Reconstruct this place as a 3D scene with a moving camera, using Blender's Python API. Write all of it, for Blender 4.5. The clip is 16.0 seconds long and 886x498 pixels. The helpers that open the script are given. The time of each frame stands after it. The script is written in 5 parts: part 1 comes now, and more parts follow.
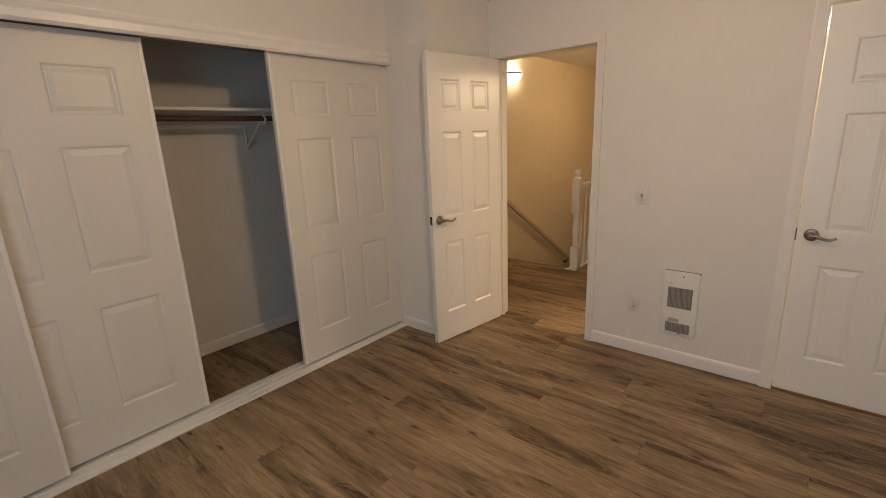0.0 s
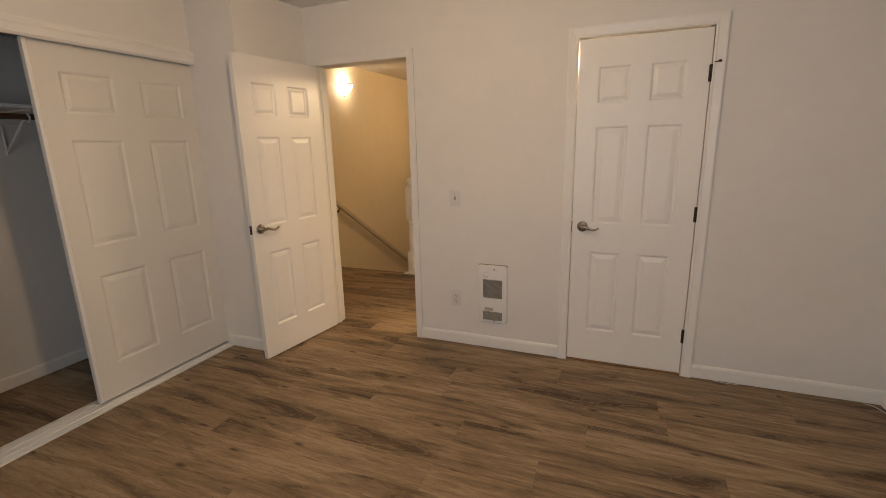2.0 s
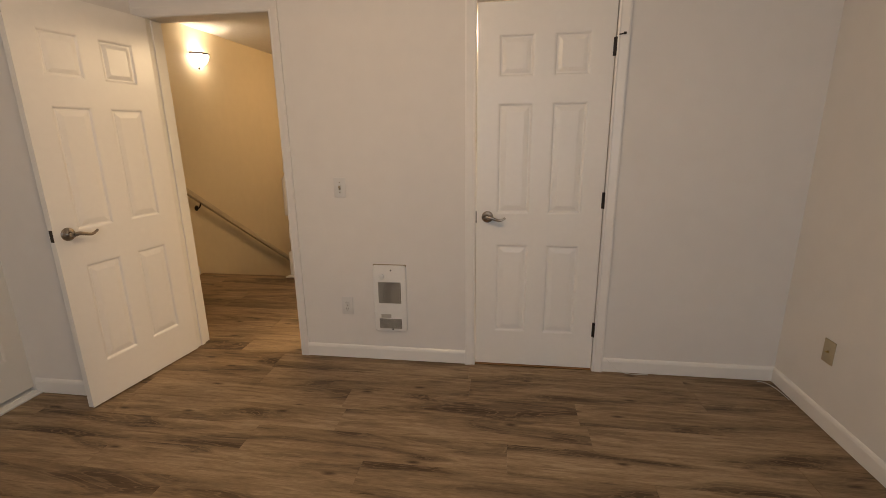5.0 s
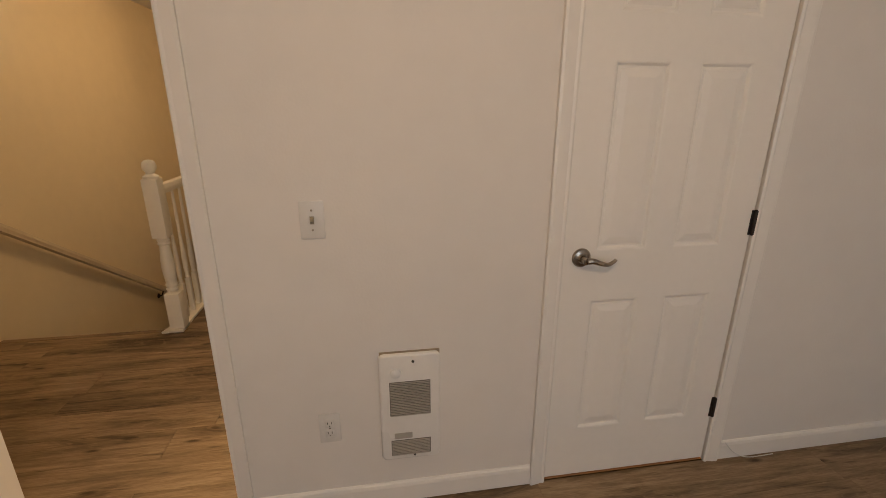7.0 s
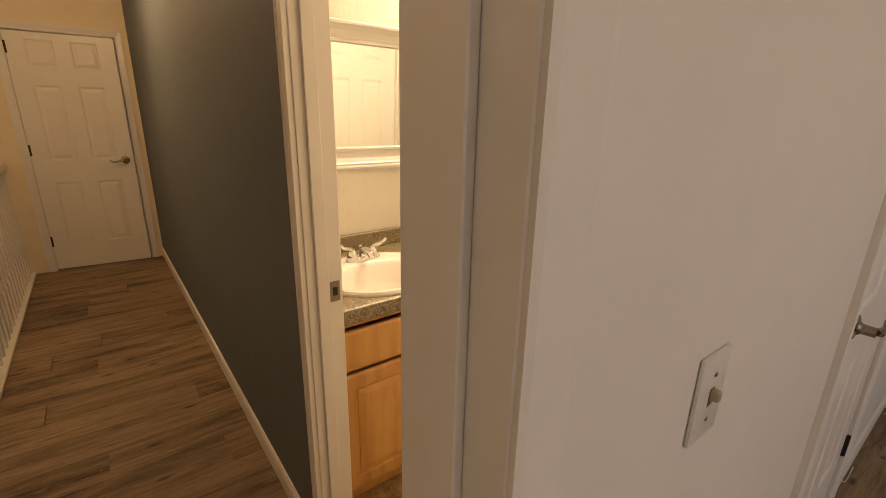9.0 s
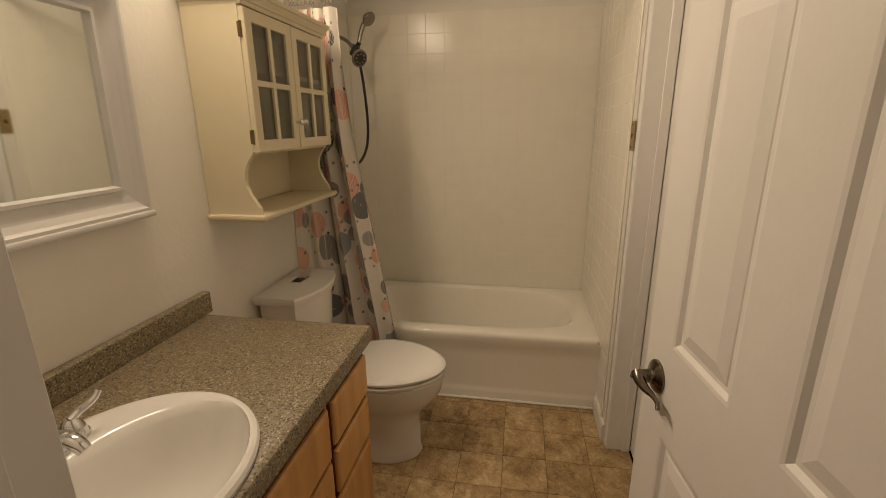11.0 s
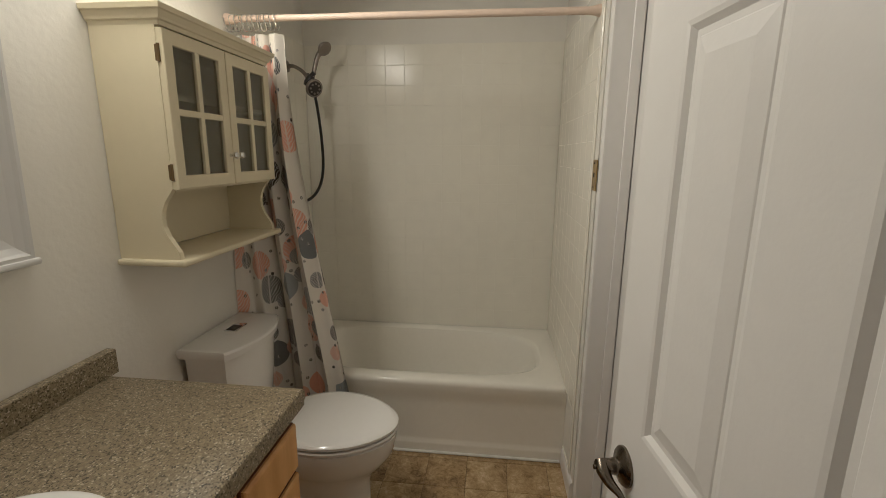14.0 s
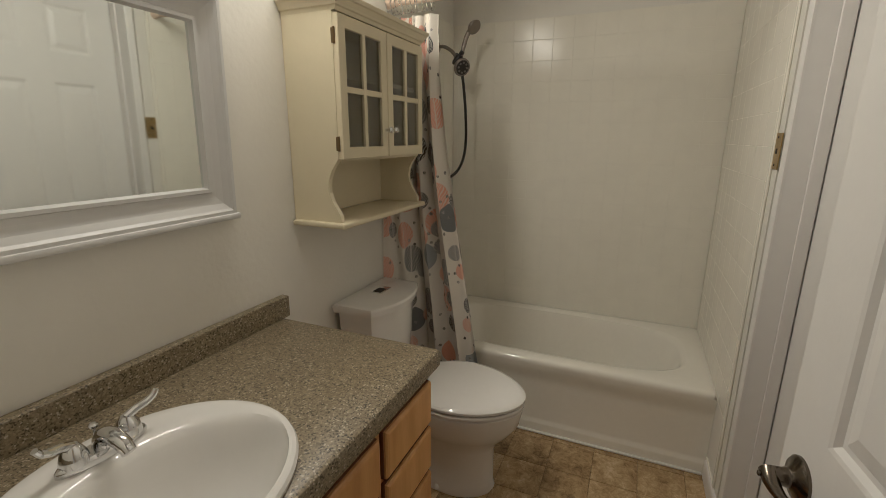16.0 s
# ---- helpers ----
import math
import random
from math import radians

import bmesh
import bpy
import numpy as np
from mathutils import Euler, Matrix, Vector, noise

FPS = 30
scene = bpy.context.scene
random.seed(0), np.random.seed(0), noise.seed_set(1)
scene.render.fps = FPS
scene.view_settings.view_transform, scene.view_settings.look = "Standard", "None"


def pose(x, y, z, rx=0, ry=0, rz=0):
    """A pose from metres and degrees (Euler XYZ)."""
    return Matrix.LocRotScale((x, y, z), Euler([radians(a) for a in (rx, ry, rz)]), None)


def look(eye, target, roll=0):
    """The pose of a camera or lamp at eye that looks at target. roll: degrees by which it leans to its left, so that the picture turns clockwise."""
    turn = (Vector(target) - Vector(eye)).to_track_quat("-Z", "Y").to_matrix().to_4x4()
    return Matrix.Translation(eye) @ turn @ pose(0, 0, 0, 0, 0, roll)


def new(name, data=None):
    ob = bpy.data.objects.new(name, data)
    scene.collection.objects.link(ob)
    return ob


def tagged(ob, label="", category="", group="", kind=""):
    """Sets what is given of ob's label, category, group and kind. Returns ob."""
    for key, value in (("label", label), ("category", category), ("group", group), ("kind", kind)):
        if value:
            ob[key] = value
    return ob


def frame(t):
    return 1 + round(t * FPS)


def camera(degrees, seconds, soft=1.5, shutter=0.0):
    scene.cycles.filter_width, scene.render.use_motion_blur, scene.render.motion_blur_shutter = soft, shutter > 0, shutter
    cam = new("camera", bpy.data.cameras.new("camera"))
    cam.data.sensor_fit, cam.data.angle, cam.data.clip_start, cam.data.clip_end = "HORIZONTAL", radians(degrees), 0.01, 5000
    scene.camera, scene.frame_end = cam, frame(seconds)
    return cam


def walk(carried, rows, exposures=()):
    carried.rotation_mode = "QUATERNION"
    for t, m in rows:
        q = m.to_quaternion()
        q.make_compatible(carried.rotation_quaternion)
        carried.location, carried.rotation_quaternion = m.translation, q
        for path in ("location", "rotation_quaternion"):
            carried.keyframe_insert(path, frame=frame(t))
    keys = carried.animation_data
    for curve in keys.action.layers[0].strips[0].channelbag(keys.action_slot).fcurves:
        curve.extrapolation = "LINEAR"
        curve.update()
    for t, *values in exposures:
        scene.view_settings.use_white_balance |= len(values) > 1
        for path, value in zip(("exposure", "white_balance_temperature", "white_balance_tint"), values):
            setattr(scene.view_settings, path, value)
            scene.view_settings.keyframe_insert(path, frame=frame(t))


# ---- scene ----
cam = camera(89.6, 16.0, soft=0.85)
PATH = [
    (0, (0.281, -2.993, 1.514), (-0.979, -1.52, 1.02), -2.3),
    (0.5, (0.318, -2.972, 1.509), (-0.792, -1.381, 1.022), -2.2),
    (1, (0.352, -2.965, 1.503), (-0.598, -1.273, 1.021), -1.8),
    (1.5, (0.427, -2.952, 1.479), (-0.406, -1.194, 1.014), -1.3),
    (2, (0.501, -2.934, 1.46), (-0.23, -1.129, 1.004), -1.4),
    (2.5, (0.524, -2.938, 1.435), (-0.097, -1.09, 0.991), -1.6),
    (3, (0.551, -2.91, 1.434), (0.034, -1.032, 0.981), -1.7),
    (3.5, (0.571, -2.867, 1.438), (0.153, -0.969, 0.965), -1.3),
    (3.7, (0.572, -2.843, 1.432), (0.187, -0.94, 0.953), -1.5),
    (5.8, (0.096, -2.108, 1.378), (-0.016, -0.182, 0.851), -0.4),
    (6, (0.016, -1.979, 1.402), (-0.025, -0.057, 0.851), -0.7),
    (6.5, (-0.193, -1.673, 1.412), (-0.065, 0.239, 0.84), -0.3),
    (7, (-0.407, -1.329, 1.41), (-0.105, 0.553, 0.805), 0.1),
    (7.5, (-0.666, -1.0, 1.405), (-0.203, 0.842, 0.781), 0.7),
    (7.8, (-0.81, -0.82, 1.408), (-0.236, 0.989, 0.777), 1.3),
    (8, (-0.881, -0.693, 1.415), (-0.211, 1.077, 0.766), 1.3),
    (8.2, (-0.935, -0.535, 1.409), (-0.186, 1.207, 0.774), 1.5),
    (9.3, (-1.13, -0.06, 1.4), (0.19, 1.31, 0.83), 1.1),
    (10.3, (-1.059, 0.403, 1.391), (0.672, 1.245, 0.848), 0.8),
    (10.5, (-1.005, 0.451, 1.393), (0.791, 1.143, 0.852), 0.4),
    (11, (-0.863, 0.561, 1.398), (1.035, 0.888, 0.86), -0.5),
    (11.5, (-0.779, 0.662, 1.41), (1.148, 0.668, 0.873), -1.2),
    (12, (-0.746, 0.704, 1.407), (1.171, 0.51, 0.869), -1.4),
    (12.5, (-0.727, 0.71, 1.402), (1.187, 0.459, 0.879), -1.5),
    (13, (-0.708, 0.669, 1.414), (1.224, 0.494, 0.928), -0.9),
    (13.5, (-0.686, 0.558, 1.412), (1.264, 0.577, 0.971), 0.1),
    (14, (-0.706, 0.513, 1.419), (1.239, 0.722, 1.004), 0.5),
    (14.5, (-0.717, 0.517, 1.408), (1.206, 0.888, 1.0), 0.6),
    (15, (-0.722, 0.523, 1.397), (1.167, 1.027, 0.976), 0.6),
    (15.5, (-0.721, 0.533, 1.391), (1.122, 1.164, 0.938), 0.4),
    (16, (-0.72, 0.535, 1.385), (1.064, 1.3, 0.901), 0.3),
]
EXPOSURES = [(0, -0.20, 6620, 11), (3.7, -0.12, 6750, 12), (6, -0.27, 6700, 11), (8.2, -0.16, 6850, 14), (10.3, -1.22, 6100, 14), (10.5, -1.35, 6020, 14), (11, -1.62, 5500, 13), (11.5, -1.70, 5080, 11), (12.5, -1.64, 4720, 8), (14.5, -1.72, 4480, 7), (16, -1.74, 4520, 7)]
walk(cam, [(t, look(eye, target, roll)) for t, eye, target, roll in PATH], EXPOSURES)

# ---- world and lamps ----
world = bpy.data.worlds.new("world")
scene.world = world
world.use_nodes = True
wn = world.node_tree.nodes
sky = wn.new("ShaderNodeTexSky")
sky.sky_type, sky.sun_disc, sky.sun_elevation, sky.sun_rotation = "NISHITA", False, radians(35), radians(150)
world.node_tree.links.new(sky.outputs[0], wn["Background"].inputs[0])
wn["Background"].inputs[1].default_value = 0.08


def lamp(name, kind, m, energy, color, size=0.1, size_y=None):
    data = bpy.data.lights.new(name, kind)
    data.energy, data.color = energy, color
    if kind == "AREA":
        data.shape, data.size, data.size_y = "RECTANGLE", size, size_y or size
    elif kind == "POINT":
        data.shadow_soft_size = size
    ob = new(name, data)
    ob.matrix_world = m
    return ob


BAR_Y = 1.40                                  # front of the bar lamp over the bathroom mirror
# daylight through the bedroom window in the south wall
lamp("window_daylight", "AREA", look((0.2, -4.17, 1.45), (0.2, 0, 1.3)), 22, (0.66, 0.83, 1.0), 1.7, 1.15)
# bulb of the bedroom ceiling lamp
lamp("bedroom_bulb", "POINT", pose(-0.3, -1.85, 2.27), 37, (1.0, 0.69, 0.40), 0.07)
# bulb of the stair sconce, shining up and out
lamp("sconce_bulb", "POINT", pose(-2.68, 1.98, 2.185), 0.8, (1.0, 0.80, 0.54), 0.03)
# bulb of the hall ceiling lamp
lamp("hall_bulb", "POINT", pose(-1.25, 3.0, 2.28), 34, (1.0, 0.61, 0.27), 0.07)
# frosted bar lamp over the mirror
lamp("vanity_glow", "AREA", look((0.36, BAR_Y, 2.17), (0.36, BAR_Y - 1.0, 1.17)), 46, (1.0, 0.72, 0.42), 0.86, 0.11)

# ---- materials ----


def shade(name, color, rough=0.5, metal=0.0, vary=0.06, grain=40.0, bump=0.0, bump_scale=200.0, coat=0.0, spec=None):
    m = bpy.data.materials.new(name)
    m.use_nodes = True
    nt = m.node_tree
    n, l = nt.nodes, nt.links
    b = n["Principled BSDF"]
    b.inputs["Roughness"].default_value, b.inputs["Metallic"].default_value = rough, metal
    b.inputs["Coat Weight"].default_value = coat
    if spec is not None:
        b.inputs["Specular IOR Level"].default_value = spec
    pos = n.new("ShaderNodeNewGeometry")
    big, small = n.new("ShaderNodeTexNoise"), n.new("ShaderNodeTexNoise")
    big.inputs["Scale"].default_value, small.inputs["Scale"].default_value = 1.7, grain
    big.inputs["Detail"].default_value, small.inputs["Detail"].default_value = 4, 3
    add = n.new("ShaderNodeMath")
    add.operation = "ADD"
    l.new(pos.outputs["Position"], big.inputs["Vector"])
    l.new(pos.outputs["Position"], small.inputs["Vector"])
    l.new(big.outputs[0], add.inputs[0])
    l.new(small.outputs[0], add.inputs[1])
    ramp = n.new("ShaderNodeMapRange")
    ramp.inputs[1].default_value, ramp.inputs[2].default_value = 0.6, 1.4
    ramp.inputs[3].default_value, ramp.inputs[4].default_value = 1 - vary, 1 + vary
    l.new(add.outputs[0], ramp.inputs[0])
    mul = n.new("ShaderNodeMix")
    mul.data_type, mul.blend_type = "RGBA", "MULTIPLY"
    mul.inputs[0].default_value = 1
    mul.inputs[6].default_value = (*color, 1)
    l.new(ramp.outputs[0], mul.inputs[7])
    l.new(mul.outputs[2], b.inputs["Base Color"])
    rr = n.new("ShaderNodeMapRange")
    rr.inputs[1].default_value, rr.inputs[2].default_value = 0.3, 0.7
    rr.inputs[3].default_value, rr.inputs[4].default_value = max(rough - 0.06, 0.02), min(rough + 0.06, 1)
    l.new(big.outputs[0], rr.inputs[0])
    l.new(rr.outputs[0], b.inputs["Roughness"])
    if bump:
        t = n.new("ShaderNodeTexNoise")
        t.inputs["Scale"].default_value, t.inputs["Detail"].default_value = bump_scale, 3
        l.new(pos.outputs["Position"], t.inputs["Vector"])
        bp = n.new("ShaderNodeBump")
        bp.inputs["Strength"].default_value, bp.inputs["Distance"].default_value = bump, 0.002
        l.new(t.outputs[0], bp.inputs["Height"])
        l.new(bp.outputs[0], b.inputs["Normal"])
    return m


def ramp_node(n, stops, constant=False):
    r = n.new("ShaderNodeValToRGB")
    e = r.color_ramp.elements
    while len(e) < len(stops):
        e.new(0.5)
    for k, (p, c) in zip(e, stops):
        k.position, k.color = p, (*c, 1)
    if constant:
        r.color_ramp.interpolation = "CONSTANT"
    return r


def wood(name, stops, stretch, rough, ring=3.0, per_object=True, bump=0.25, knots=True):
    """Grain along the axis with the small stretch; each plank takes its own stretch of board."""
    m = bpy.data.materials.new(name)
    m.use_nodes = True
    n, l = m.node_tree.nodes, m.node_tree.links
    b = n["Principled BSDF"]
    pos = n.new("ShaderNodeNewGeometry")
    vec = pos.outputs["Position"]
    info = n.new("ShaderNodeObjectInfo")
    if per_object:
        sc = n.new("ShaderNodeMath")
        sc.operation, sc.inputs[1].default_value = "MULTIPLY", 57.0
        l.new(info.outputs["Random"], sc.inputs[0])
        comb = n.new("ShaderNodeCombineXYZ")
        l.new(sc.outputs[0], comb.inputs[0])
        l.new(sc.outputs[0], comb.inputs[1])
        off = n.new("ShaderNodeVectorMath")
        l.new(vec, off.inputs[0])
        l.new(comb.outputs[0], off.inputs[1])
        vec = off.outputs[0]
    mp = n.new("ShaderNodeMapping")
    mp.inputs["Scale"].default_value = stretch
    l.new(vec, mp.inputs["Vector"])
    cloud = n.new("ShaderNodeTexNoise")
    cloud.inputs["Scale"].default_value, cloud.inputs["Detail"].default_value, cloud.inputs["Distortion"].default_value = ring * 0.30, 5, 0.6
    l.new(mp.outputs[0], cloud.inputs["Vector"])
    lines = n.new("ShaderNodeTexNoise")
    lines.inputs["Scale"].default_value, lines.inputs["Detail"].default_value, lines.inputs["Roughness"].default_value = ring * 2.2, 8, 0.7
    l.new(mp.outputs[0], lines.inputs["Vector"])
    arch = n.new("ShaderNodeTexWave")
    arch.wave_type, arch.rings_direction = "RINGS", "Z"
    arch.inputs["Scale"].default_value, arch.inputs["Distortion"].default_value = ring * 0.35, 6
    arch.inputs["Detail"].default_value = 3
    l.new(mp.outputs[0], arch.inputs["Vector"])
    mix1 = n.new("ShaderNodeMix")
    mix1.inputs[0].default_value = 0.4
    l.new(cloud.outputs[0], mix1.inputs[2])
    l.new(lines.outputs[0], mix1.inputs[3])
    mix2 = n.new("ShaderNodeMix")
    mix2.inputs[0].default_value = 0.10
    l.new(mix1.outputs[0], mix2.inputs[2])
    l.new(arch.outputs[1], mix2.inputs[3])
    tone = n.new("ShaderNodeMath")
    tone.operation = "MULTIPLY_ADD"
    tone.inputs[1].default_value, tone.inputs[2].default_value = 0.12 if per_object else 0, -0.06 if per_object else 0
    l.new(info.outputs["Random"], tone.inputs[0])
    val = n.new("ShaderNodeMath")
    l.new(mix2.outputs[0], val.inputs[0])
    l.new(tone.outputs[0], val.inputs[1])
    ramp = ramp_node(n, stops)
    l.new(val.outputs[0], ramp.inputs[0])
    color = ramp.outputs[0]
    if knots:
        kmap = n.new("ShaderNodeMapping")
        kmap.inputs["Scale"].default_value = [v ** 0.55 for v in stretch]
        l.new(vec, kmap.inputs["Vector"])
        vor = n.new("ShaderNodeTexVoronoi")
        vor.inputs["Scale"].default_value = 1.5
        l.new(kmap.outputs[0], vor.inputs["Vector"])
        kr = n.new("ShaderNodeMapRange")
        kr.inputs[1].default_value, kr.inputs[2].default_value = 0.03, 0.16
        kr.inputs[3].default_value, kr.inputs[4].default_value = 0.45, 1.0
        l.new(vor.outputs[0], kr.inputs[0])
        km = n.new("ShaderNodeMix")
        km.data_type, km.blend_type = "RGBA", "MULTIPLY"
        km.inputs[0].default_value = 1
        l.new(color, km.inputs[6])
        l.new(kr.outputs[0], km.inputs[7])
        color = km.outputs[2]
    l.new(color, b.inputs["Base Color"])
    b.inputs["Roughness"].default_value = rough
    bp = n.new("ShaderNodeBump")
    bp.inputs["Strength"].default_value, bp.inputs["Distance"].default_value = bump, 0.001
    l.new(lines.outputs[0], bp.inputs["Height"])
    l.new(bp.outputs[0], b.inputs["Normal"])
    return m


def laminate(name):
    """Brown-grey oak-look vinyl board: calm ground, long dark heart streaks with ripple figure, knots and fine pores."""
    m = bpy.data.materials.new(name)
    m.use_nodes = True
    n, l = m.node_tree.nodes, m.node_tree.links
    b = n["Principled BSDF"]
    pos, info = n.new("ShaderNodeNewGeometry"), n.new("ShaderNodeObjectInfo")
    sc = n.new("ShaderNodeMath")
    sc.operation, sc.inputs[1].default_value = "MULTIPLY", 71.0
    l.new(info.outputs["Random"], sc.inputs[0])
    off = n.new("ShaderNodeVectorMath")
    l.new(pos.outputs["Position"], off.inputs[0])
    l.new(sc.outputs[0], off.inputs[1])

    def grain(sx, sy, detail, distort, lo, hi, a, c):
        mp = n.new("ShaderNodeMapping")
        mp.inputs["Scale"].default_value = (sx, sy, 1)
        l.new(off.outputs[0], mp.inputs["Vector"])
        t = n.new("ShaderNodeTexNoise")
        t.inputs["Scale"].default_value, t.inputs["Detail"].default_value, t.inputs["Distortion"].default_value = 1, detail, distort
        l.new(mp.outputs[0], t.inputs["Vector"])
        r = n.new("ShaderNodeMapRange")
        r.inputs[1].default_value, r.inputs[2].default_value, r.inputs[3].default_value, r.inputs[4].default_value = lo, hi, a, c
        l.new(t.outputs[0], r.inputs[0])
        return r.outputs[0]

    def times(p, q):
        mx = n.new("ShaderNodeMath")
        mx.operation = "MULTIPLY"
        l.new(p, mx.inputs[0])
        l.new(q, mx.inputs[1])
        return mx.outputs[0]

    plank_tone = n.new("ShaderNodeMapRange")
    plank_tone.inputs[3].default_value, plank_tone.inputs[4].default_value = 0.95, 1.05
    l.new(info.outputs["Random"], plank_tone.inputs[0])
    value = times(plank_tone.outputs[0], grain(0.9, 4.5, 3, 0.3, 0.35, 0.65, 0.84, 1.16))
    heart = grain(1.25, 7.0, 4, 0.8, 0.28, 0.52, 0.28, 1.05)
    value = times(value, heart)
    value = times(value, grain(3.6, 40.0, 6, 0.7, 0.32, 0.68, 0.75, 1.20))
    value = times(value, grain(5.0, 50.0, 2, 0.4, 0.27, 0.40, 0.66, 1.0))
    value = times(value, grain(26.0, 330.0, 2, 0.0, 0.3, 0.7, 0.84, 1.13))
    kmap = n.new("ShaderNodeMapping")
    kmap.inputs["Scale"].default_value = (1.0, 3.2, 1)
    l.new(off.outputs[0], kmap.inputs["Vector"])
    vor = n.new("ShaderNodeTexVoronoi")
    vor.voronoi_dimensions = "2D"
    vor.inputs["Scale"].default_value = 1.5
    l.new(kmap.outputs[0], vor.inputs["Vector"])
    kr = n.new("ShaderNodeMapRange")
    kr.inputs[1].default_value, kr.inputs[2].default_value, kr.inputs[3].default_value, kr.inputs[4].default_value = 0.010, 0.065, 0.32, 1.0
    l.new(vor.outputs[0], kr.inputs[0])
    value = times(value, kr.outputs[0])
    # pale limed growth lines arching through the dark heart
    turns = n.new("ShaderNodeMath")
    turns.operation, turns.inputs[1].default_value = "MULTIPLY", 120.0
    l.new(grain(1.25, 7.0, 4, 0.8, 0.0, 1.0, 0.0, 1.0), turns.inputs[0])
    wv = n.new("ShaderNodeMath")
    wv.operation = "SINE"
    l.new(turns.outputs[0], wv.inputs[0])
    rip = n.new("ShaderNodeMapRange")
    rip.inputs[1].default_value, rip.inputs[2].default_value, rip.inputs[3].default_value, rip.inputs[4].default_value = 0.45, 1.0, 0.0, 0.55
    l.new(wv.outputs[0], rip.inputs[0])
    dark = n.new("ShaderNodeMath")
    dark.operation, dark.inputs[0].default_value = "SUBTRACT", 1.0
    l.new(heart, dark.inputs[1])
    add = n.new("ShaderNodeMath")
    l.new(value, add.inputs[0])
    l.new(times(rip.outputs[0], dark.outputs[0]), add.inputs[1])
    ramp = ramp_node(n, [(0.0, (0.022, 0.013, 0.007)), (0.25, (0.070, 0.043, 0.023)), (0.52, (0.206, 0.140, 0.079)), (0.78, (0.320, 0.228, 0.138)), (1.0, (0.40, 0.305, 0.205))])
    half = n.new("ShaderNodeMath")
    half.operation, half.inputs[1].default_value = "MULTIPLY", 0.65
    l.new(add.outputs[0], half.inputs[0])
    l.new(half.outputs[0], ramp.inputs[0])
    l.new(ramp.outputs[0], b.inputs["Base Color"])
    b.inputs["Roughness"].default_value, b.inputs["Specular IOR Level"].default_value = 0.52, 0.35
    bp = n.new("ShaderNodeBump")
    bp.inputs["Strength"].default_value, bp.inputs["Distance"].default_value = 0.2, 0.001
    l.new(add.outputs[0], bp.inputs["Height"])
    l.new(bp.outputs[0], b.inputs["Normal"])
    return m


def speckle(name):
    """Grey-brown laminate with dark and light chips."""
    m = bpy.data.materials.new(name)
    m.use_nodes = True
    n, l = m.node_tree.nodes, m.node_tree.links
    b = n["Principled BSDF"]
    pos = n.new("ShaderNodeNewGeometry")
    base = None
    for scale, stops in ((105, [(0, (0.20, 0.158, 0.090)), (0.45, (0.28, 0.225, 0.135)), (0.8, (0.35, 0.29, 0.185))]),
                         (310, [(0, (0.030, 0.024, 0.016)), (0.13, (0.17, 0.138, 0.084)), (0.40, (0.235, 0.192, 0.117)), (0.75, (0.30, 0.25, 0.155)), (0.94, (0.50, 0.44, 0.32))])):
        v = n.new("ShaderNodeTexVoronoi")
        v.inputs["Scale"].default_value = scale
        l.new(pos.outputs["Position"], v.inputs["Vector"])
        sep = n.new("ShaderNodeSeparateColor")
        l.new(v.outputs["Color"], sep.inputs[0])
        r = ramp_node(n, stops, constant=True)
        l.new(sep.outputs[0], r.inputs[0])
        if base is None:
            base = r.outputs[0]
        else:
            mx = n.new("ShaderNodeMix")
            mx.data_type = "RGBA"
            mx.inputs[0].default_value = 0.80
            l.new(base, mx.inputs[6])
            l.new(r.outputs[0], mx.inputs[7])
            base = mx.outputs[2]
    l.new(base, b.inputs["Base Color"])
    b.inputs["Roughness"].default_value = 0.38
    return m


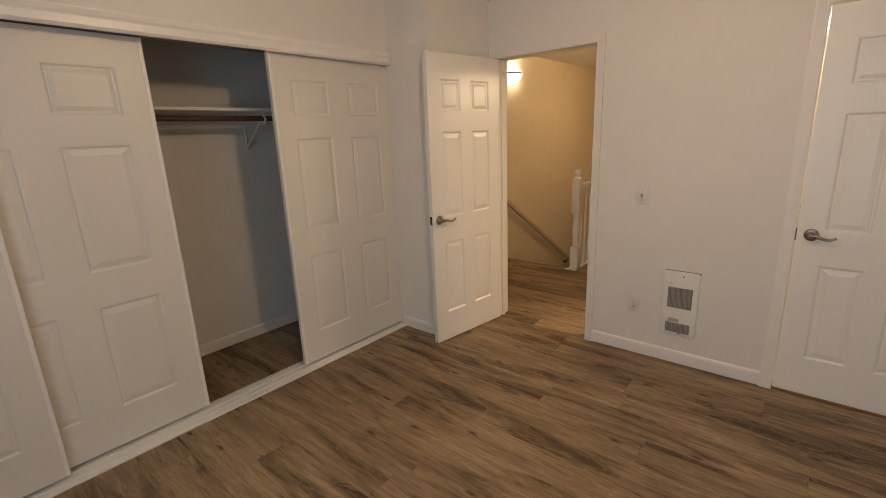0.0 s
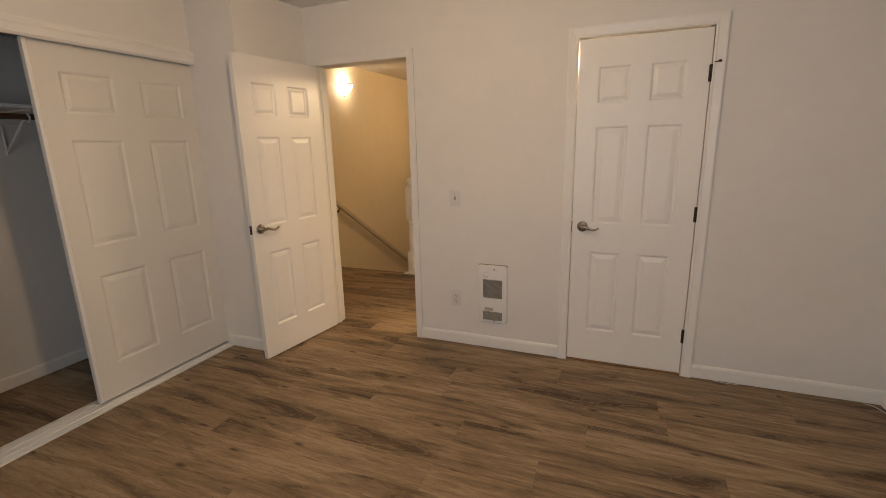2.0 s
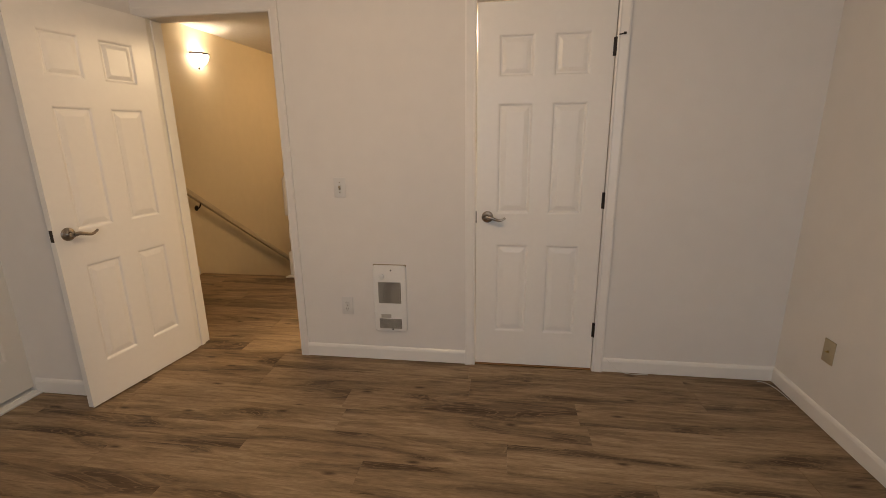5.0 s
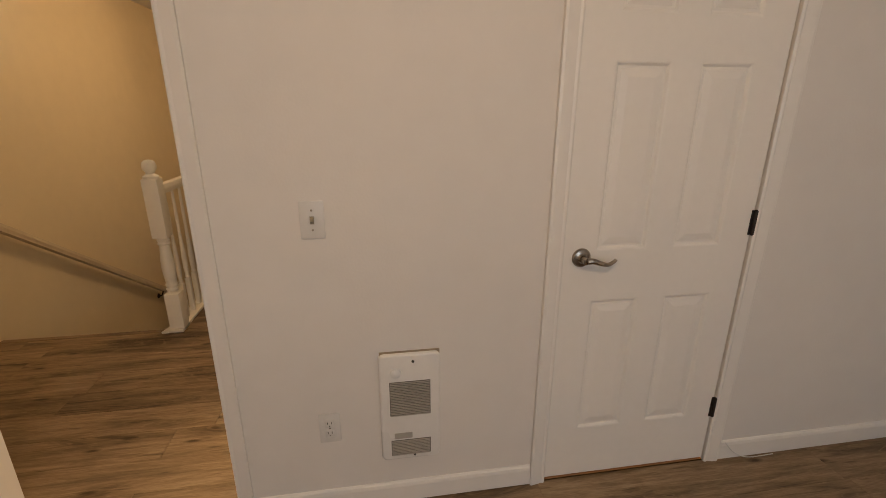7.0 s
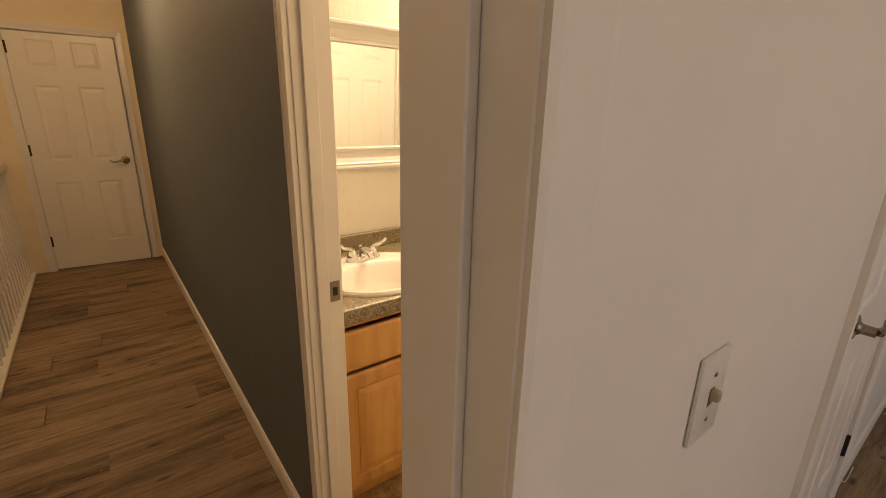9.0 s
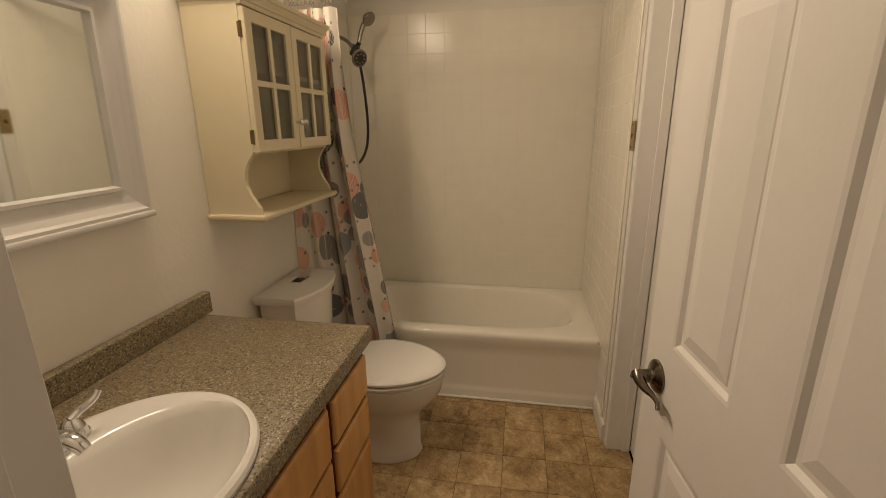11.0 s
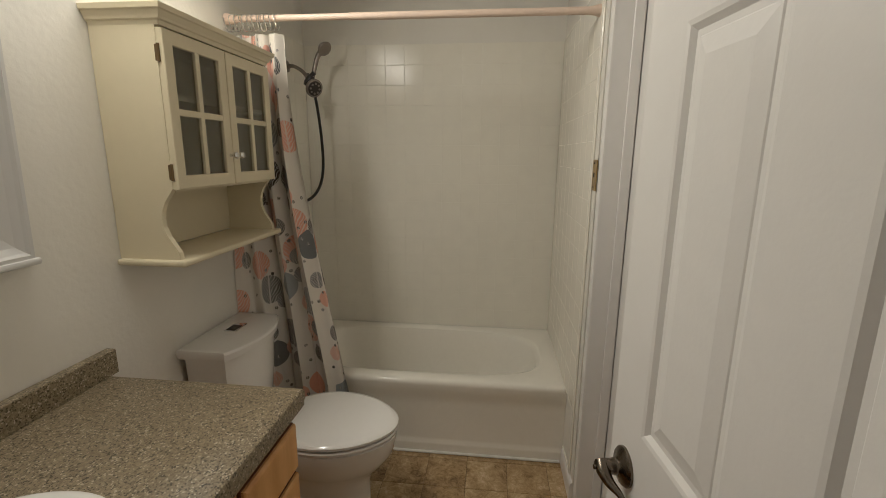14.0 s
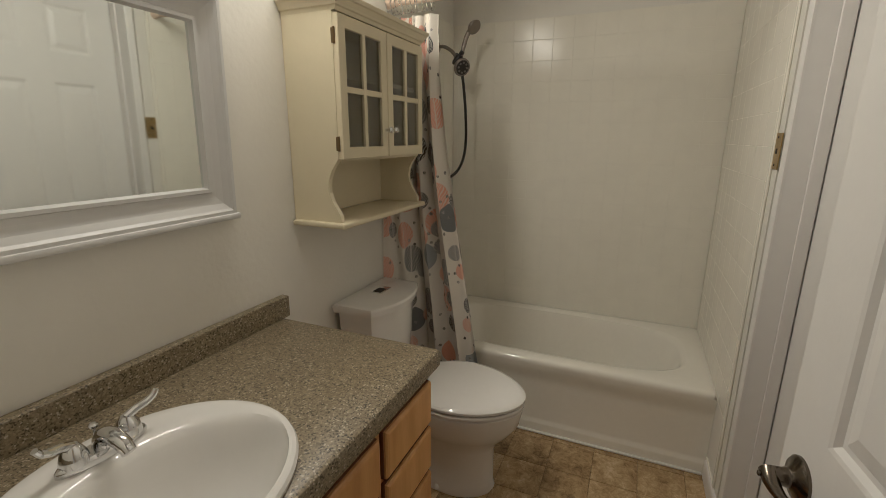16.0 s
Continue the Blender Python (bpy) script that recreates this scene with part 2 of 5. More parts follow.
def vinyl(name):
    """Tan slate-look sheet vinyl, each square a little different."""
    m = bpy.data.materials.new(name)
    m.use_nodes = True
    n, l = m.node_tree.nodes, m.node_tree.links
    b = n["Principled BSDF"]
    pos, info = n.new("ShaderNodeNewGeometry"), n.new("ShaderNodeObjectInfo")
    sc = n.new("ShaderNodeMath")
    sc.operation, sc.inputs[1].default_value = "MULTIPLY", 31.0
    l.new(info.outputs["Random"], sc.inputs[0])
    off = n.new("ShaderNodeVectorMath")
    l.new(pos.outputs["Position"], off.inputs[0])
    l.new(sc.outputs[0], off.inputs[1])
    t = n.new("ShaderNodeTexNoise")
    t.inputs["Scale"].default_value, t.inputs["Detail"].default_value, t.inputs["Distortion"].default_value = 10, 9, 0.5
    l.new(off.outputs[0], t.inputs["Vector"])
    fine = n.new("ShaderNodeTexNoise")
    fine.inputs["Scale"].default_value, fine.inputs["Detail"].default_value, fine.inputs["Roughness"].default_value, fine.inputs["Distortion"].default_value = 34, 8, 0.68, 1.6
    l.new(off.outputs[0], fine.inputs["Vector"])
    both = n.new("ShaderNodeMix")
    both.inputs[0].default_value = 0.5
    l.new(t.outputs[0], both.inputs[2])
    l.new(fine.outputs[0], both.inputs[3])
    tone = n.new("ShaderNodeMath")
    tone.operation = "MULTIPLY_ADD"
    tone.inputs[1].default_value, tone.inputs[2].default_value = 0.08, -0.04
    l.new(info.outputs["Random"], tone.inputs[0])
    val = n.new("ShaderNodeMath")
    l.new(both.outputs[0], val.inputs[0])
    l.new(tone.outputs[0], val.inputs[1])
    r = ramp_node(n, [(0.34, (0.12, 0.074, 0.030)), (0.43, (0.26, 0.172, 0.074)), (0.52, (0.40, 0.283, 0.132)), (0.60, (0.52, 0.39, 0.205)), (0.69, (0.68, 0.55, 0.35))])
    l.new(val.outputs[0], r.inputs[0])
    l.new(r.outputs[0], b.inputs["Base Color"])
    b.inputs["Roughness"].default_value = 0.42
    bp = n.new("ShaderNodeBump")
    bp.inputs["Strength"].default_value, bp.inputs["Distance"].default_value = 0.5, 0.003
    l.new(both.outputs[0], bp.inputs["Height"])
    l.new(bp.outputs[0], b.inputs["Normal"])
    return m


def cloth(name):
    """Off-white curtain printed with round trees and sprigs in peach, grey and charcoal, laid out on its own UV."""
    m = bpy.data.materials.new(name)
    m.use_nodes = True
    n, l = m.node_tree.nodes, m.node_tree.links
    b = n["Principled BSDF"]
    uv = n.new("ShaderNodeUVMap")
    color = None
    ground = (0.68, 0.64, 0.565)
    layers = ((7.4, 0.38, 0.0, 62, [(0, (0.66, 0.34, 0.24)), (0.44, (0.16, 0.165, 0.17)), (0.58, (0.68, 0.39, 0.29)), (0.72, (0.035, 0.035, 0.04)), (0.82, (0.30, 0.315, 0.32))]),
              (11.0, 0.33, 3.7, 85, [(0, (0.06, 0.06, 0.065)), (0.35, (0.20, 0.20, 0.21)), (0.6, (0.66, 0.38, 0.28)), (0.8, (0.10, 0.10, 0.105))]),
              (34.0, 0.20, 8.1, 200, [(0, (0.06, 0.06, 0.065)), (0.5, (0.16, 0.16, 0.165))]))

    def op(kind, p, q=None):
        nd = n.new("ShaderNodeMath")
        nd.operation = kind
        for k, v in enumerate((p, q)):
            if v is None:
                continue
            if isinstance(v, float):
                nd.inputs[k].default_value = v
            else:
                l.new(v, nd.inputs[k])
        return nd.outputs[0]

    for scale, radius, shift, veins, stops in layers:
        mp = n.new("ShaderNodeMapping")
        mp.inputs["Location"].default_value = (shift, shift * 0.6, 0)
        mp.inputs["Scale"].default_value = (1, 0.8, 1)
        l.new(uv.outputs[0], mp.inputs["Vector"])
        v = n.new("ShaderNodeTexVoronoi")
        v.voronoi_dimensions = "2D"
        v.inputs["Scale"].default_value, v.inputs["Randomness"].default_value = scale, 0.7 if scale < 20 else 1.0
        l.new(mp.outputs[0], v.inputs["Vector"])
        inside = op("LESS_THAN", v.outputs["Distance"], radius)
        sep = n.new("ShaderNodeSeparateColor")
        l.new(v.outputs["Color"], sep.inputs[0])
        r = ramp_node(n, stops, constant=True)
        l.new(sep.outputs[0], r.inputs[0])
        # each crown has a trunk line and slanting branches in the ground colour
        rel = n.new("ShaderNodeVectorMath")
        rel.operation = "SUBTRACT"
        l.new(mp.outputs[0], rel.inputs[0])
        l.new(v.outputs["Position"], rel.inputs[1])
        xy = n.new("ShaderNodeSeparateXYZ")
        l.new(rel.outputs[0], xy.inputs[0])
        wob = n.new("ShaderNodeTexNoise")
        wob.inputs["Scale"].default_value = 30.0
        l.new(uv.outputs[0], wob.inputs["Vector"])
        across = op("ABSOLUTE", xy.outputs[0])
        slant = op("ADD", op("ADD", xy.outputs[1], op("MULTIPLY", across, 1.3)), op("MULTIPLY", wob.outputs[0], 0.03))
        branch = op("GREATER_THAN", op("FRACT", op("MULTIPLY", slant, float(veins))), 0.70)
        trunk = op("LESS_THAN", across, 0.02 / scale)
        lines = op("MAXIMUM", branch, trunk)
        only = op("MULTIPLY", lines, op("GREATER_THAN", sep.outputs[1], 0.25))
        only = op("MULTIPLY", only, 0.75)
        veined = n.new("ShaderNodeMix")
        veined.data_type = "RGBA"
        l.new(only, veined.inputs[0])
        l.new(r.outputs[0], veined.inputs[6])
        veined.inputs[7].default_value = (*ground, 1)
        mx = n.new("ShaderNodeMix")
        mx.data_type = "RGBA"
        blank = op("GREATER_THAN", sep.outputs[2], 0.32 if color is None else 0.66 if scale < 20 else 0.80)
        l.new(op("MULTIPLY", inside, blank), mx.inputs[0])
        if color is None:
            mx.inputs[6].default_value = (*ground, 1)
        else:
            l.new(color, mx.inputs[6])
        l.new(veined.outputs[2], mx.inputs[7])
        color = mx.outputs[2]
    l.new(color, b.inputs["Base Color"])
    b.inputs["Roughness"].default_value = 0.7
    return m


def glow(name, color, strength):
    m = bpy.data.materials.new(name)
    m.use_nodes = True
    b = m.node_tree.nodes["Principled BSDF"]
    b.inputs["Base Color"].default_value = (0.8, 0.8, 0.8, 1)
    b.inputs["Emission Color"].default_value, b.inputs["Emission Strength"].default_value = (*color, 1), strength
    return m


def clear(name, tint, rough):
    m = bpy.data.materials.new(name)
    m.use_nodes = True
    b = m.node_tree.nodes["Principled BSDF"]
    b.inputs["Base Color"].default_value = (*tint, 1)
    b.inputs["Transmission Weight"].default_value, b.inputs["Roughness"].default_value, b.inputs["IOR"].default_value = 1, rough, 1.45
    return m


PAINT = shade("wall_paint", (0.72, 0.695, 0.665), 0.62, vary=0.03, grain=9, bump=0.22, bump_scale=110)
HALL_PAINT = shade("hall_paint", (0.80, 0.70, 0.52), 0.6, vary=0.03, grain=9, bump=0.22, bump_scale=110)
BATH_PAINT = shade("bath_paint", (0.78, 0.755, 0.685), 0.5, vary=0.03, grain=9, bump=0.5, bump_scale=62)
SLATE = shade("slate_paint", (0.115, 0.132, 0.150), 0.75, vary=0.08, grain=14, bump=0.25, bump_scale=160)
CEIL = shade("ceiling_paint", (0.82, 0.80, 0.77), 0.9, vary=0.04, grain=30, bump=0.7, bump_scale=60)
TRIM = shade("trim_paint", (0.78, 0.76, 0.73), 0.36, vary=0.025, grain=20, bump=0.06, bump_scale=90)
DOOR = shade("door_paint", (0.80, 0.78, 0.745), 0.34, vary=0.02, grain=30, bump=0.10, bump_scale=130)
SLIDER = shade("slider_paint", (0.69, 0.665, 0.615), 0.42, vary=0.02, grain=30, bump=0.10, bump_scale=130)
RAILS = shade("rail_paint", (0.80, 0.77, 0.70), 0.35, vary=0.03, grain=20)
PLASTIC = shade("white_plastic", (0.66, 0.65, 0.63), 0.35, vary=0.02)
BEIGE = shade("beige_plastic", (0.40, 0.33, 0.22), 0.4, vary=0.03)
DARK = shade("dark_slot", (0.02, 0.018, 0.016), 0.6, vary=0.05)
ENAMEL = shade("heater_enamel", (0.74, 0.73, 0.71), 0.3, vary=0.03)
SLAT = shade("slat_metal", (0.40, 0.38, 0.345), 0.45, metal=0.1)
GRILLE = shade("grille_metal", (0.09, 0.083, 0.075), 0.5, metal=0.2, vary=0.08)
NICKEL = shade("brushed_nickel", (0.34, 0.29, 0.24), 0.28, metal=1.0, vary=0.06, grain=90)
BRONZE = shade("dark_bronze", (0.045, 0.035, 0.03), 0.4, metal=0.7, vary=0.1)
CHROME = shade("chrome", (0.72, 0.72, 0.72), 0.06, metal=1.0, vary=0.02)
BRASS = shade("brass_plate", (0.42, 0.31, 0.13), 0.38, metal=0.8, vary=0.1)
PEWTER = shade("dark_pewter", (0.17, 0.145, 0.115), 0.26, metal=1.0, vary=0.06)
STEEL = shade("satin_steel", (0.26, 0.23, 0.20), 0.32, metal=1.0, vary=0.05)
RUBBER = shade("black_plastic", (0.018, 0.018, 0.02), 0.35, vary=0.05)
CERAMIC = shade("white_ceramic", (0.80, 0.78, 0.74), 0.08, vary=0.015, coat=0.3)
TUB = shade("tub_enamel", (0.86, 0.83, 0.74), 0.10, vary=0.02, coat=0.3)
TILE = shade("white_tile", (0.85, 0.82, 0.72), 0.17, vary=0.03, grain=12, spec=0.28)
GROUT = shade("grout", (0.82, 0.79, 0.70), 0.8, vary=0.06)
CAULK = shade("caulk", (0.72, 0.69, 0.63), 0.5, vary=0.06)
CREAM = shade("cream_paint", (0.69, 0.62, 0.43), 0.38, vary=0.025, grain=25)
MIRROR = shade("mirror_silver", (0.82, 0.85, 0.82), 0.015, metal=1.0, vary=0.0)
FROST = clear("cabinet_glass", (0.66, 0.68, 0.66), 0.12)
OPAL = glow("opal_glass", (1.0, 0.82, 0.60), 24.0)
DOME = glow("dome_glass", (1.0, 0.84, 0.66), 5.0)
BULB = glow("bulb_glass", (1.0, 0.74, 0.45), 1.0)
LAMINATE = laminate("laminate_plank")
DARK_OAK = shade("stained_oak_edge", (0.13, 0.045, 0.014), 0.45, vary=0.12, grain=40)
SEAM = shade("vinyl_seam", (0.20, 0.135, 0.065), 0.7)
UNDER = shade("joint_shadow", (0.03, 0.022, 0.016), 0.8)
OAK = wood("vanity_oak", [(0.30, (0.40, 0.195, 0.052)), (0.5, (0.57, 0.305, 0.090)), (0.68, (0.69, 0.40, 0.135))], (7.0, 7.0, 1.0), 0.38, ring=2.5, knots=False)
STRIP = shade("threshold_wood", (0.36, 0.17, 0.06), 0.4, vary=0.1, grain=30)
HANDRAIL = shade("handrail_wood", (0.58, 0.50, 0.38), 0.45, vary=0.1, grain=30)
RODWOOD = shade("closet_rod", (0.09, 0.045, 0.025), 0.5, vary=0.15)
CARPET = shade("stair_carpet", (0.16, 0.13, 0.10), 0.95, vary=0.15, grain=300, bump=0.8, bump_scale=500)
STONE = speckle("speckled_laminate")
VINYL = vinyl("vinyl_square")
PEACH = shade("rod_cover", (0.72, 0.58, 0.46), 0.4, vary=0.05)
CURTAIN = cloth("printed_curtain")

# ---- mesh helpers ----


def box(x0, x1, y0, y1, z0, z1, bevel=0.0, seg=1, bm=None):
    b = bmesh.new()
    bmesh.ops.create_cube(b, size=1, matrix=Matrix.Translation(((x0 + x1) / 2, (y0 + y1) / 2, (z0 + z1) / 2)) @ Matrix.Diagonal((x1 - x0, y1 - y0, z1 - z0, 1)))
    if bevel:
        bmesh.ops.bevel(b, geom=b.edges[:], offset=bevel, segments=seg, profile=0.5, affect="EDGES")
    return merge(bm, b) if bm else b


def merge(a, *others):
    for o in others:
        me = bpy.data.meshes.new("tmp")
        o.to_mesh(me)
        a.from_mesh(me)
        bpy.data.meshes.remove(me)
        o.free()
    return a


def lathe(profile, n=24, m=None):
    b = bmesh.new()
    rings = []
    for r, z in profile:
        rings.append([b.verts.new((r * math.cos(6.28318 * k / n), r * math.sin(6.28318 * k / n), z)) for k in range(n)] if r > 1e-5 else [b.verts.new((0, 0, z))])
    for p, q in zip(rings, rings[1:]):
        for k in range(n):
            f = [p[k % len(p)], p[(k + 1) % len(p)], q[(k + 1) % len(q)], q[k % len(q)]]
            f = list(dict.fromkeys(f))
            if len(f) > 2:
                b.faces.new(f)
    for ring, flip in ((rings[0], True), (rings[-1], False)):
        if len(ring) > 2:
            b.faces.new(ring[::-1] if flip else ring)
    bmesh.ops.recalc_face_normals(b, faces=b.faces[:])
    if m:
        b.transform(m)
    return b


def loft(rings, caps=True):
    b = bmesh.new()
    vs = [[b.verts.new(p) for p in r] for r in rings]
    n = len(vs[0])
    for p, q in zip(vs, vs[1:]):
        for k in range(n):
            b.faces.new((p[k], p[(k + 1) % n], q[(k + 1) % n], q[k]))
    if caps:
        b.faces.new(vs[0][::-1])
        b.faces.new(vs[-1])
    bmesh.ops.recalc_face_normals(b, faces=b.faces[:])
    return b


def tube(points, radius, n=10):
    pts = [Vector(p) for p in points]
    rings = []
    side = None
    for i, p in enumerate(pts):
        d = (pts[min(i + 1, len(pts) - 1)] - pts[max(i - 1, 0)]).normalized()
        if side is None:
            side = d.cross(Vector((0, 0, 1)) if abs(d.z) < 0.9 else Vector((1, 0, 0))).normalized()
        side = (side - d * side.dot(d)).normalized()
        up = d.cross(side)
        r = radius[i] if isinstance(radius, (list, tuple)) else radius
        rings.append([p + r * (side * math.cos(6.28318 * k / n) + up * math.sin(6.28318 * k / n)) for k in range(n)])
    return loft(rings)


def curve_points(ctrl, steps=8):
    """A smooth line through the points."""
    c = [Vector(p) for p in ctrl]
    c = [2 * c[0] - c[1]] + c + [2 * c[-1] - c[-2]]
    out = []
    for i in range(1, len(c) - 2):
        for k in range(steps):
            t = k / steps
            p0, p1, p2, p3 = c[i - 1:i + 3]
            out.append(0.5 * (2 * p1 + (p2 - p0) * t + (2 * p0 - 5 * p1 + 4 * p2 - p3) * t * t + (3 * p1 - p0 - 3 * p2 + p3) * t ** 3))
    return out + [c[-2]]


def prism(poly, z0, z1, m=None):
    """A flat outline (x, y) pulled from z0 to z1."""
    b = loft([[(x, y, z0) for x, y in poly], [(x, y, z1) for x, y in poly]])
    if m:
        b.transform(m)
    return b


ALONG_X = Matrix(((0, 0, 1, 0), (1, 0, 0, 0), (0, 1, 0, 0), (0, 0, 0, 1)))   # outline in y, z pulled along x
ALONG_Y = Matrix(((1, 0, 0, 0), (0, 0, 1, 0), (0, 1, 0, 0), (0, 0, 0, 1)))   # outline in x, z pulled along y


def mesh(name, bm, material, smooth=False):
    me = bpy.data.meshes.new(name)
    bm.to_mesh(me)
    bm.free()
    me.materials.append(material)
    if smooth:
        me.shade_smooth()
        me.set_sharp_from_angle(angle=radians(35))
    return me


def part(name, bm, material, parent, label="", smooth=False, m=None):
    ob = new(name, mesh(name, bm, material, smooth) if isinstance(bm, bmesh.types.BMesh) else bm)
    ob.parent = parent
    if m:
        ob.matrix_local = m
    return tagged(ob, label)


def thing(name, label, category, m=None, group="", kind=""):
    ob = new(name)
    ob.empty_display_size = 0.05
    if m:
        ob.matrix_world = m
    return tagged(ob, label, category, group, kind)


def structure(name, bm, material, label="", category=""):
    return tagged(new(name, mesh(name, bm, material)), label, category, kind="structure")

# ---- plan ----
CEILING = 2.45
WEST, EAST, SOUTH = -2.22, 1.91, -4.2        # bedroom faces; the north wall's bedroom face is y = 0
NT = 0.13                                     # north wall thickness
DW0, DW1 = -1.680, -0.917                     # doorway to the hall
D20, D21 = 0.204, 0.915                       # bathroom door in the north wall
HEAD = 2.05
CLOSET_BACK = -3.06
HALL_W, HALL_E, HALL_N = -2.76, -0.728, 4.80
BATH_W, BATH_N, ALC_N = -0.634, 1.552, 1.605
BD0, BD1 = 0.172, 0.897                        # bathroom doorway in the hall's east wall
FUR = 0.143                                   # furred-out face beside the tub
NOSE = 1.585                                  # top of the stairs
RAIL_X = -1.715                               # balustrade line


def walls(name, boxes, material, label="", category="wall"):
    b = bmesh.new()
    for c in boxes:
        box(*c, bm=b)
    return structure(name, b, material, label, category)


# the north wall is one thickness with its two faces painted differently: bedroom skin and hall and bath skins
MID = NT - 0.02


def north_run(y0, y1, x_from, x_to):
    out = []
    edges = [x_from, DW0, DW1, D20, D21, x_to]
    for i in range(0, 6, 2):
        if edges[i + 1] > edges[i]:
            out.append((edges[i], edges[i + 1], y0, y1, 0, CEILING))
    out += [(DW0, DW1, y0, y1, HEAD, CEILING), (D20, D21, y0, y1, HEAD, CEILING)]
    return out


walls("wall_north", north_run(0, MID, -2.9, EAST + 0.12), PAINT, "off-white lightly textured painted bedroom wall with two doorways")
walls("wall_hall_south", [(-2.9, DW0, MID, NT, 0, CEILING), (DW0, DW1, MID, NT, HEAD, CEILING), (DW1, HALL_E, MID, NT, 0, CEILING)], HALL_PAINT, "cream painted hall side of the doorway wall")
walls("wall_bath_south", [(HALL_E + 0.06, D20, MID, NT, 0, CEILING), (D20, D21, MID, NT, HEAD, CEILING), (D21, EAST + 0.12, MID, NT, 0, CEILING), (0.952, EAST, NT, FUR, 0, CEILING)], BATH_PAINT, "off-white textured bathroom wall")
walls("wall_east", [(EAST, EAST + 0.12, SOUTH - 0.12, 0, 0, CEILING)], PAINT, "off-white painted plain bedroom wall")
walls("wall_south", [(CLOSET_BACK - 0.1, -0.65, SOUTH - 0.12, SOUTH, 0, CEILING), (1.05, EAST, SOUTH - 0.12, SOUTH, 0, CEILING),
                     (-0.65, 1.05, SOUTH - 0.12, SOUTH, 0, 0.87), (-0.65, 1.05, SOUTH - 0.12, SOUTH, 2.03, CEILING)], PAINT, "off-white painted wall with a window opening")
walls("wall_west", [(WEST - 0.11, WEST, SOUTH, -3.75, 0, CEILING), (WEST - 0.11, WEST, -3.75, -0.595, 2.03, CEILING)], PAINT, "off-white painted wall over the wardrobe opening")
walls("wall_closet_back", [(CLOSET_BACK - 0.1, CLOSET_BACK, SOUTH, -0.5, 0, CEILING)], PAINT, "off-white painted closet back wall")
walls("wall_closet_south", [(CLOSET_BACK, WEST - 0.11, -3.83, -3.75, 0, CEILING)], PAINT, "off-white painted closet end wall")
chase = prism([(CLOSET_BACK, -0.595), (-1.835, -0.595), (-1.752, 0.0), (CLOSET_BACK, 0.0)], 0, CEILING)
structure("wall_chase", chase, PAINT, "off-white boxed-out wall corner beside the closet", "wall")
walls("ceiling", [(CLOSET_BACK - 0.1, EAST + 0.12, SOUTH - 0.12, MID, CEILING, CEILING + 0.12)], CEIL, "white sprayed-texture ceiling", "ceiling")
walls("ceiling_upper_hall", [(HALL_W - 0.12, HALL_E + 0.06, MID, HALL_N + 0.12, CEILING, CEILING + 0.12)], CEIL, "white sprayed-texture hall ceiling", "ceiling")
walls("ceiling_bath", [(HALL_E + 0.06, EAST + 0.12, MID, BATH_N + 0.17, CEILING, CEILING + 0.12)], CEIL, "white bathroom ceiling", "ceiling")
# hall
walls("wall_hall_west", [(HALL_W - 0.12, HALL_W, NT, HALL_N + 2.0, -2.9, CEILING)], HALL_PAINT, "cream painted stair wall running down the stairwell")
FD0, FD1, FHEAD = -1.535, -0.82, 1.945
walls("wall_hall_north", [(RAIL_X - 0.05, FD0, HALL_N, HALL_N + 0.12, 0, CEILING), (FD0, FD1, HALL_N, HALL_N + 0.12, FHEAD, CEILING), (FD1, HALL_E, HALL_N, HALL_N + 0.12, 0, CEILING)], HALL_PAINT, "cream painted wall at the end of the hall")
walls("wall_stair_head", [(HALL_W, RAIL_X - 0.05, HALL_N, HALL_N + 0.12, -0.2, CEILING)], HALL_PAINT, "cream painted wall above the foot of the stairs")
walls("wall_stair_foot", [(HALL_W, HALL_E, HALL_N + 1.95, HALL_N + 2.07, -2.9, CEILING)], HALL_PAINT, "cream painted wall closing the stairwell")
walls("wall_hall_east", [(HALL_E, HALL_E + 0.06, BD1, HALL_N, 0, CEILING), (HALL_E, HALL_E + 0.06, NT, BD0, 0, CEILING), (HALL_E, HALL_E + 0.06, BD0, BD1, HEAD, CEILING)], SLATE, "dark slate grey painted hall wall")
walls("wall_stair_east", [(RAIL_X - 0.02, RAIL_X + 0.06, NOSE, HALL_N + 2.0, -2.9, -0.06)], HALL_PAINT, "cream painted stairwell wall under the balustrade")
walls("room_beyond", [(FD0 - 0.3, FD1 + 0.3, HALL_N + 0.9, HALL_N + 1.0, 0, CEILING)], HALL_PAINT, "plain pale wall beyond the far door")
# bath
walls("wall_bath_west", [(HALL_E + 0.06, BATH_W, BD1, BATH_N, 0, CEILING), (HALL_E + 0.06, BATH_W, NT, BD0, 0, CEILING), (HALL_E + 0.06, BATH_W, BD0, BD1, HEAD, CEILING)], BATH_PAINT, "off-white textured bathroom wall")
walls("wall_bath_north", [(HALL_E + 0.06, 1.09, BATH_N, BATH_N + 0.17, 0, CEILING), (1.09, EAST + 0.12, ALC_N, BATH_N + 0.17, 0, CEILING)], BATH_PAINT, "off-white orange-peel textured bathroom wall")
walls("wall_bath_east", [(EAST, EAST + 0.12, NT, ALC_N, 0, CEILING)], BATH_PAINT, "off-white painted wall above the tub tiles")
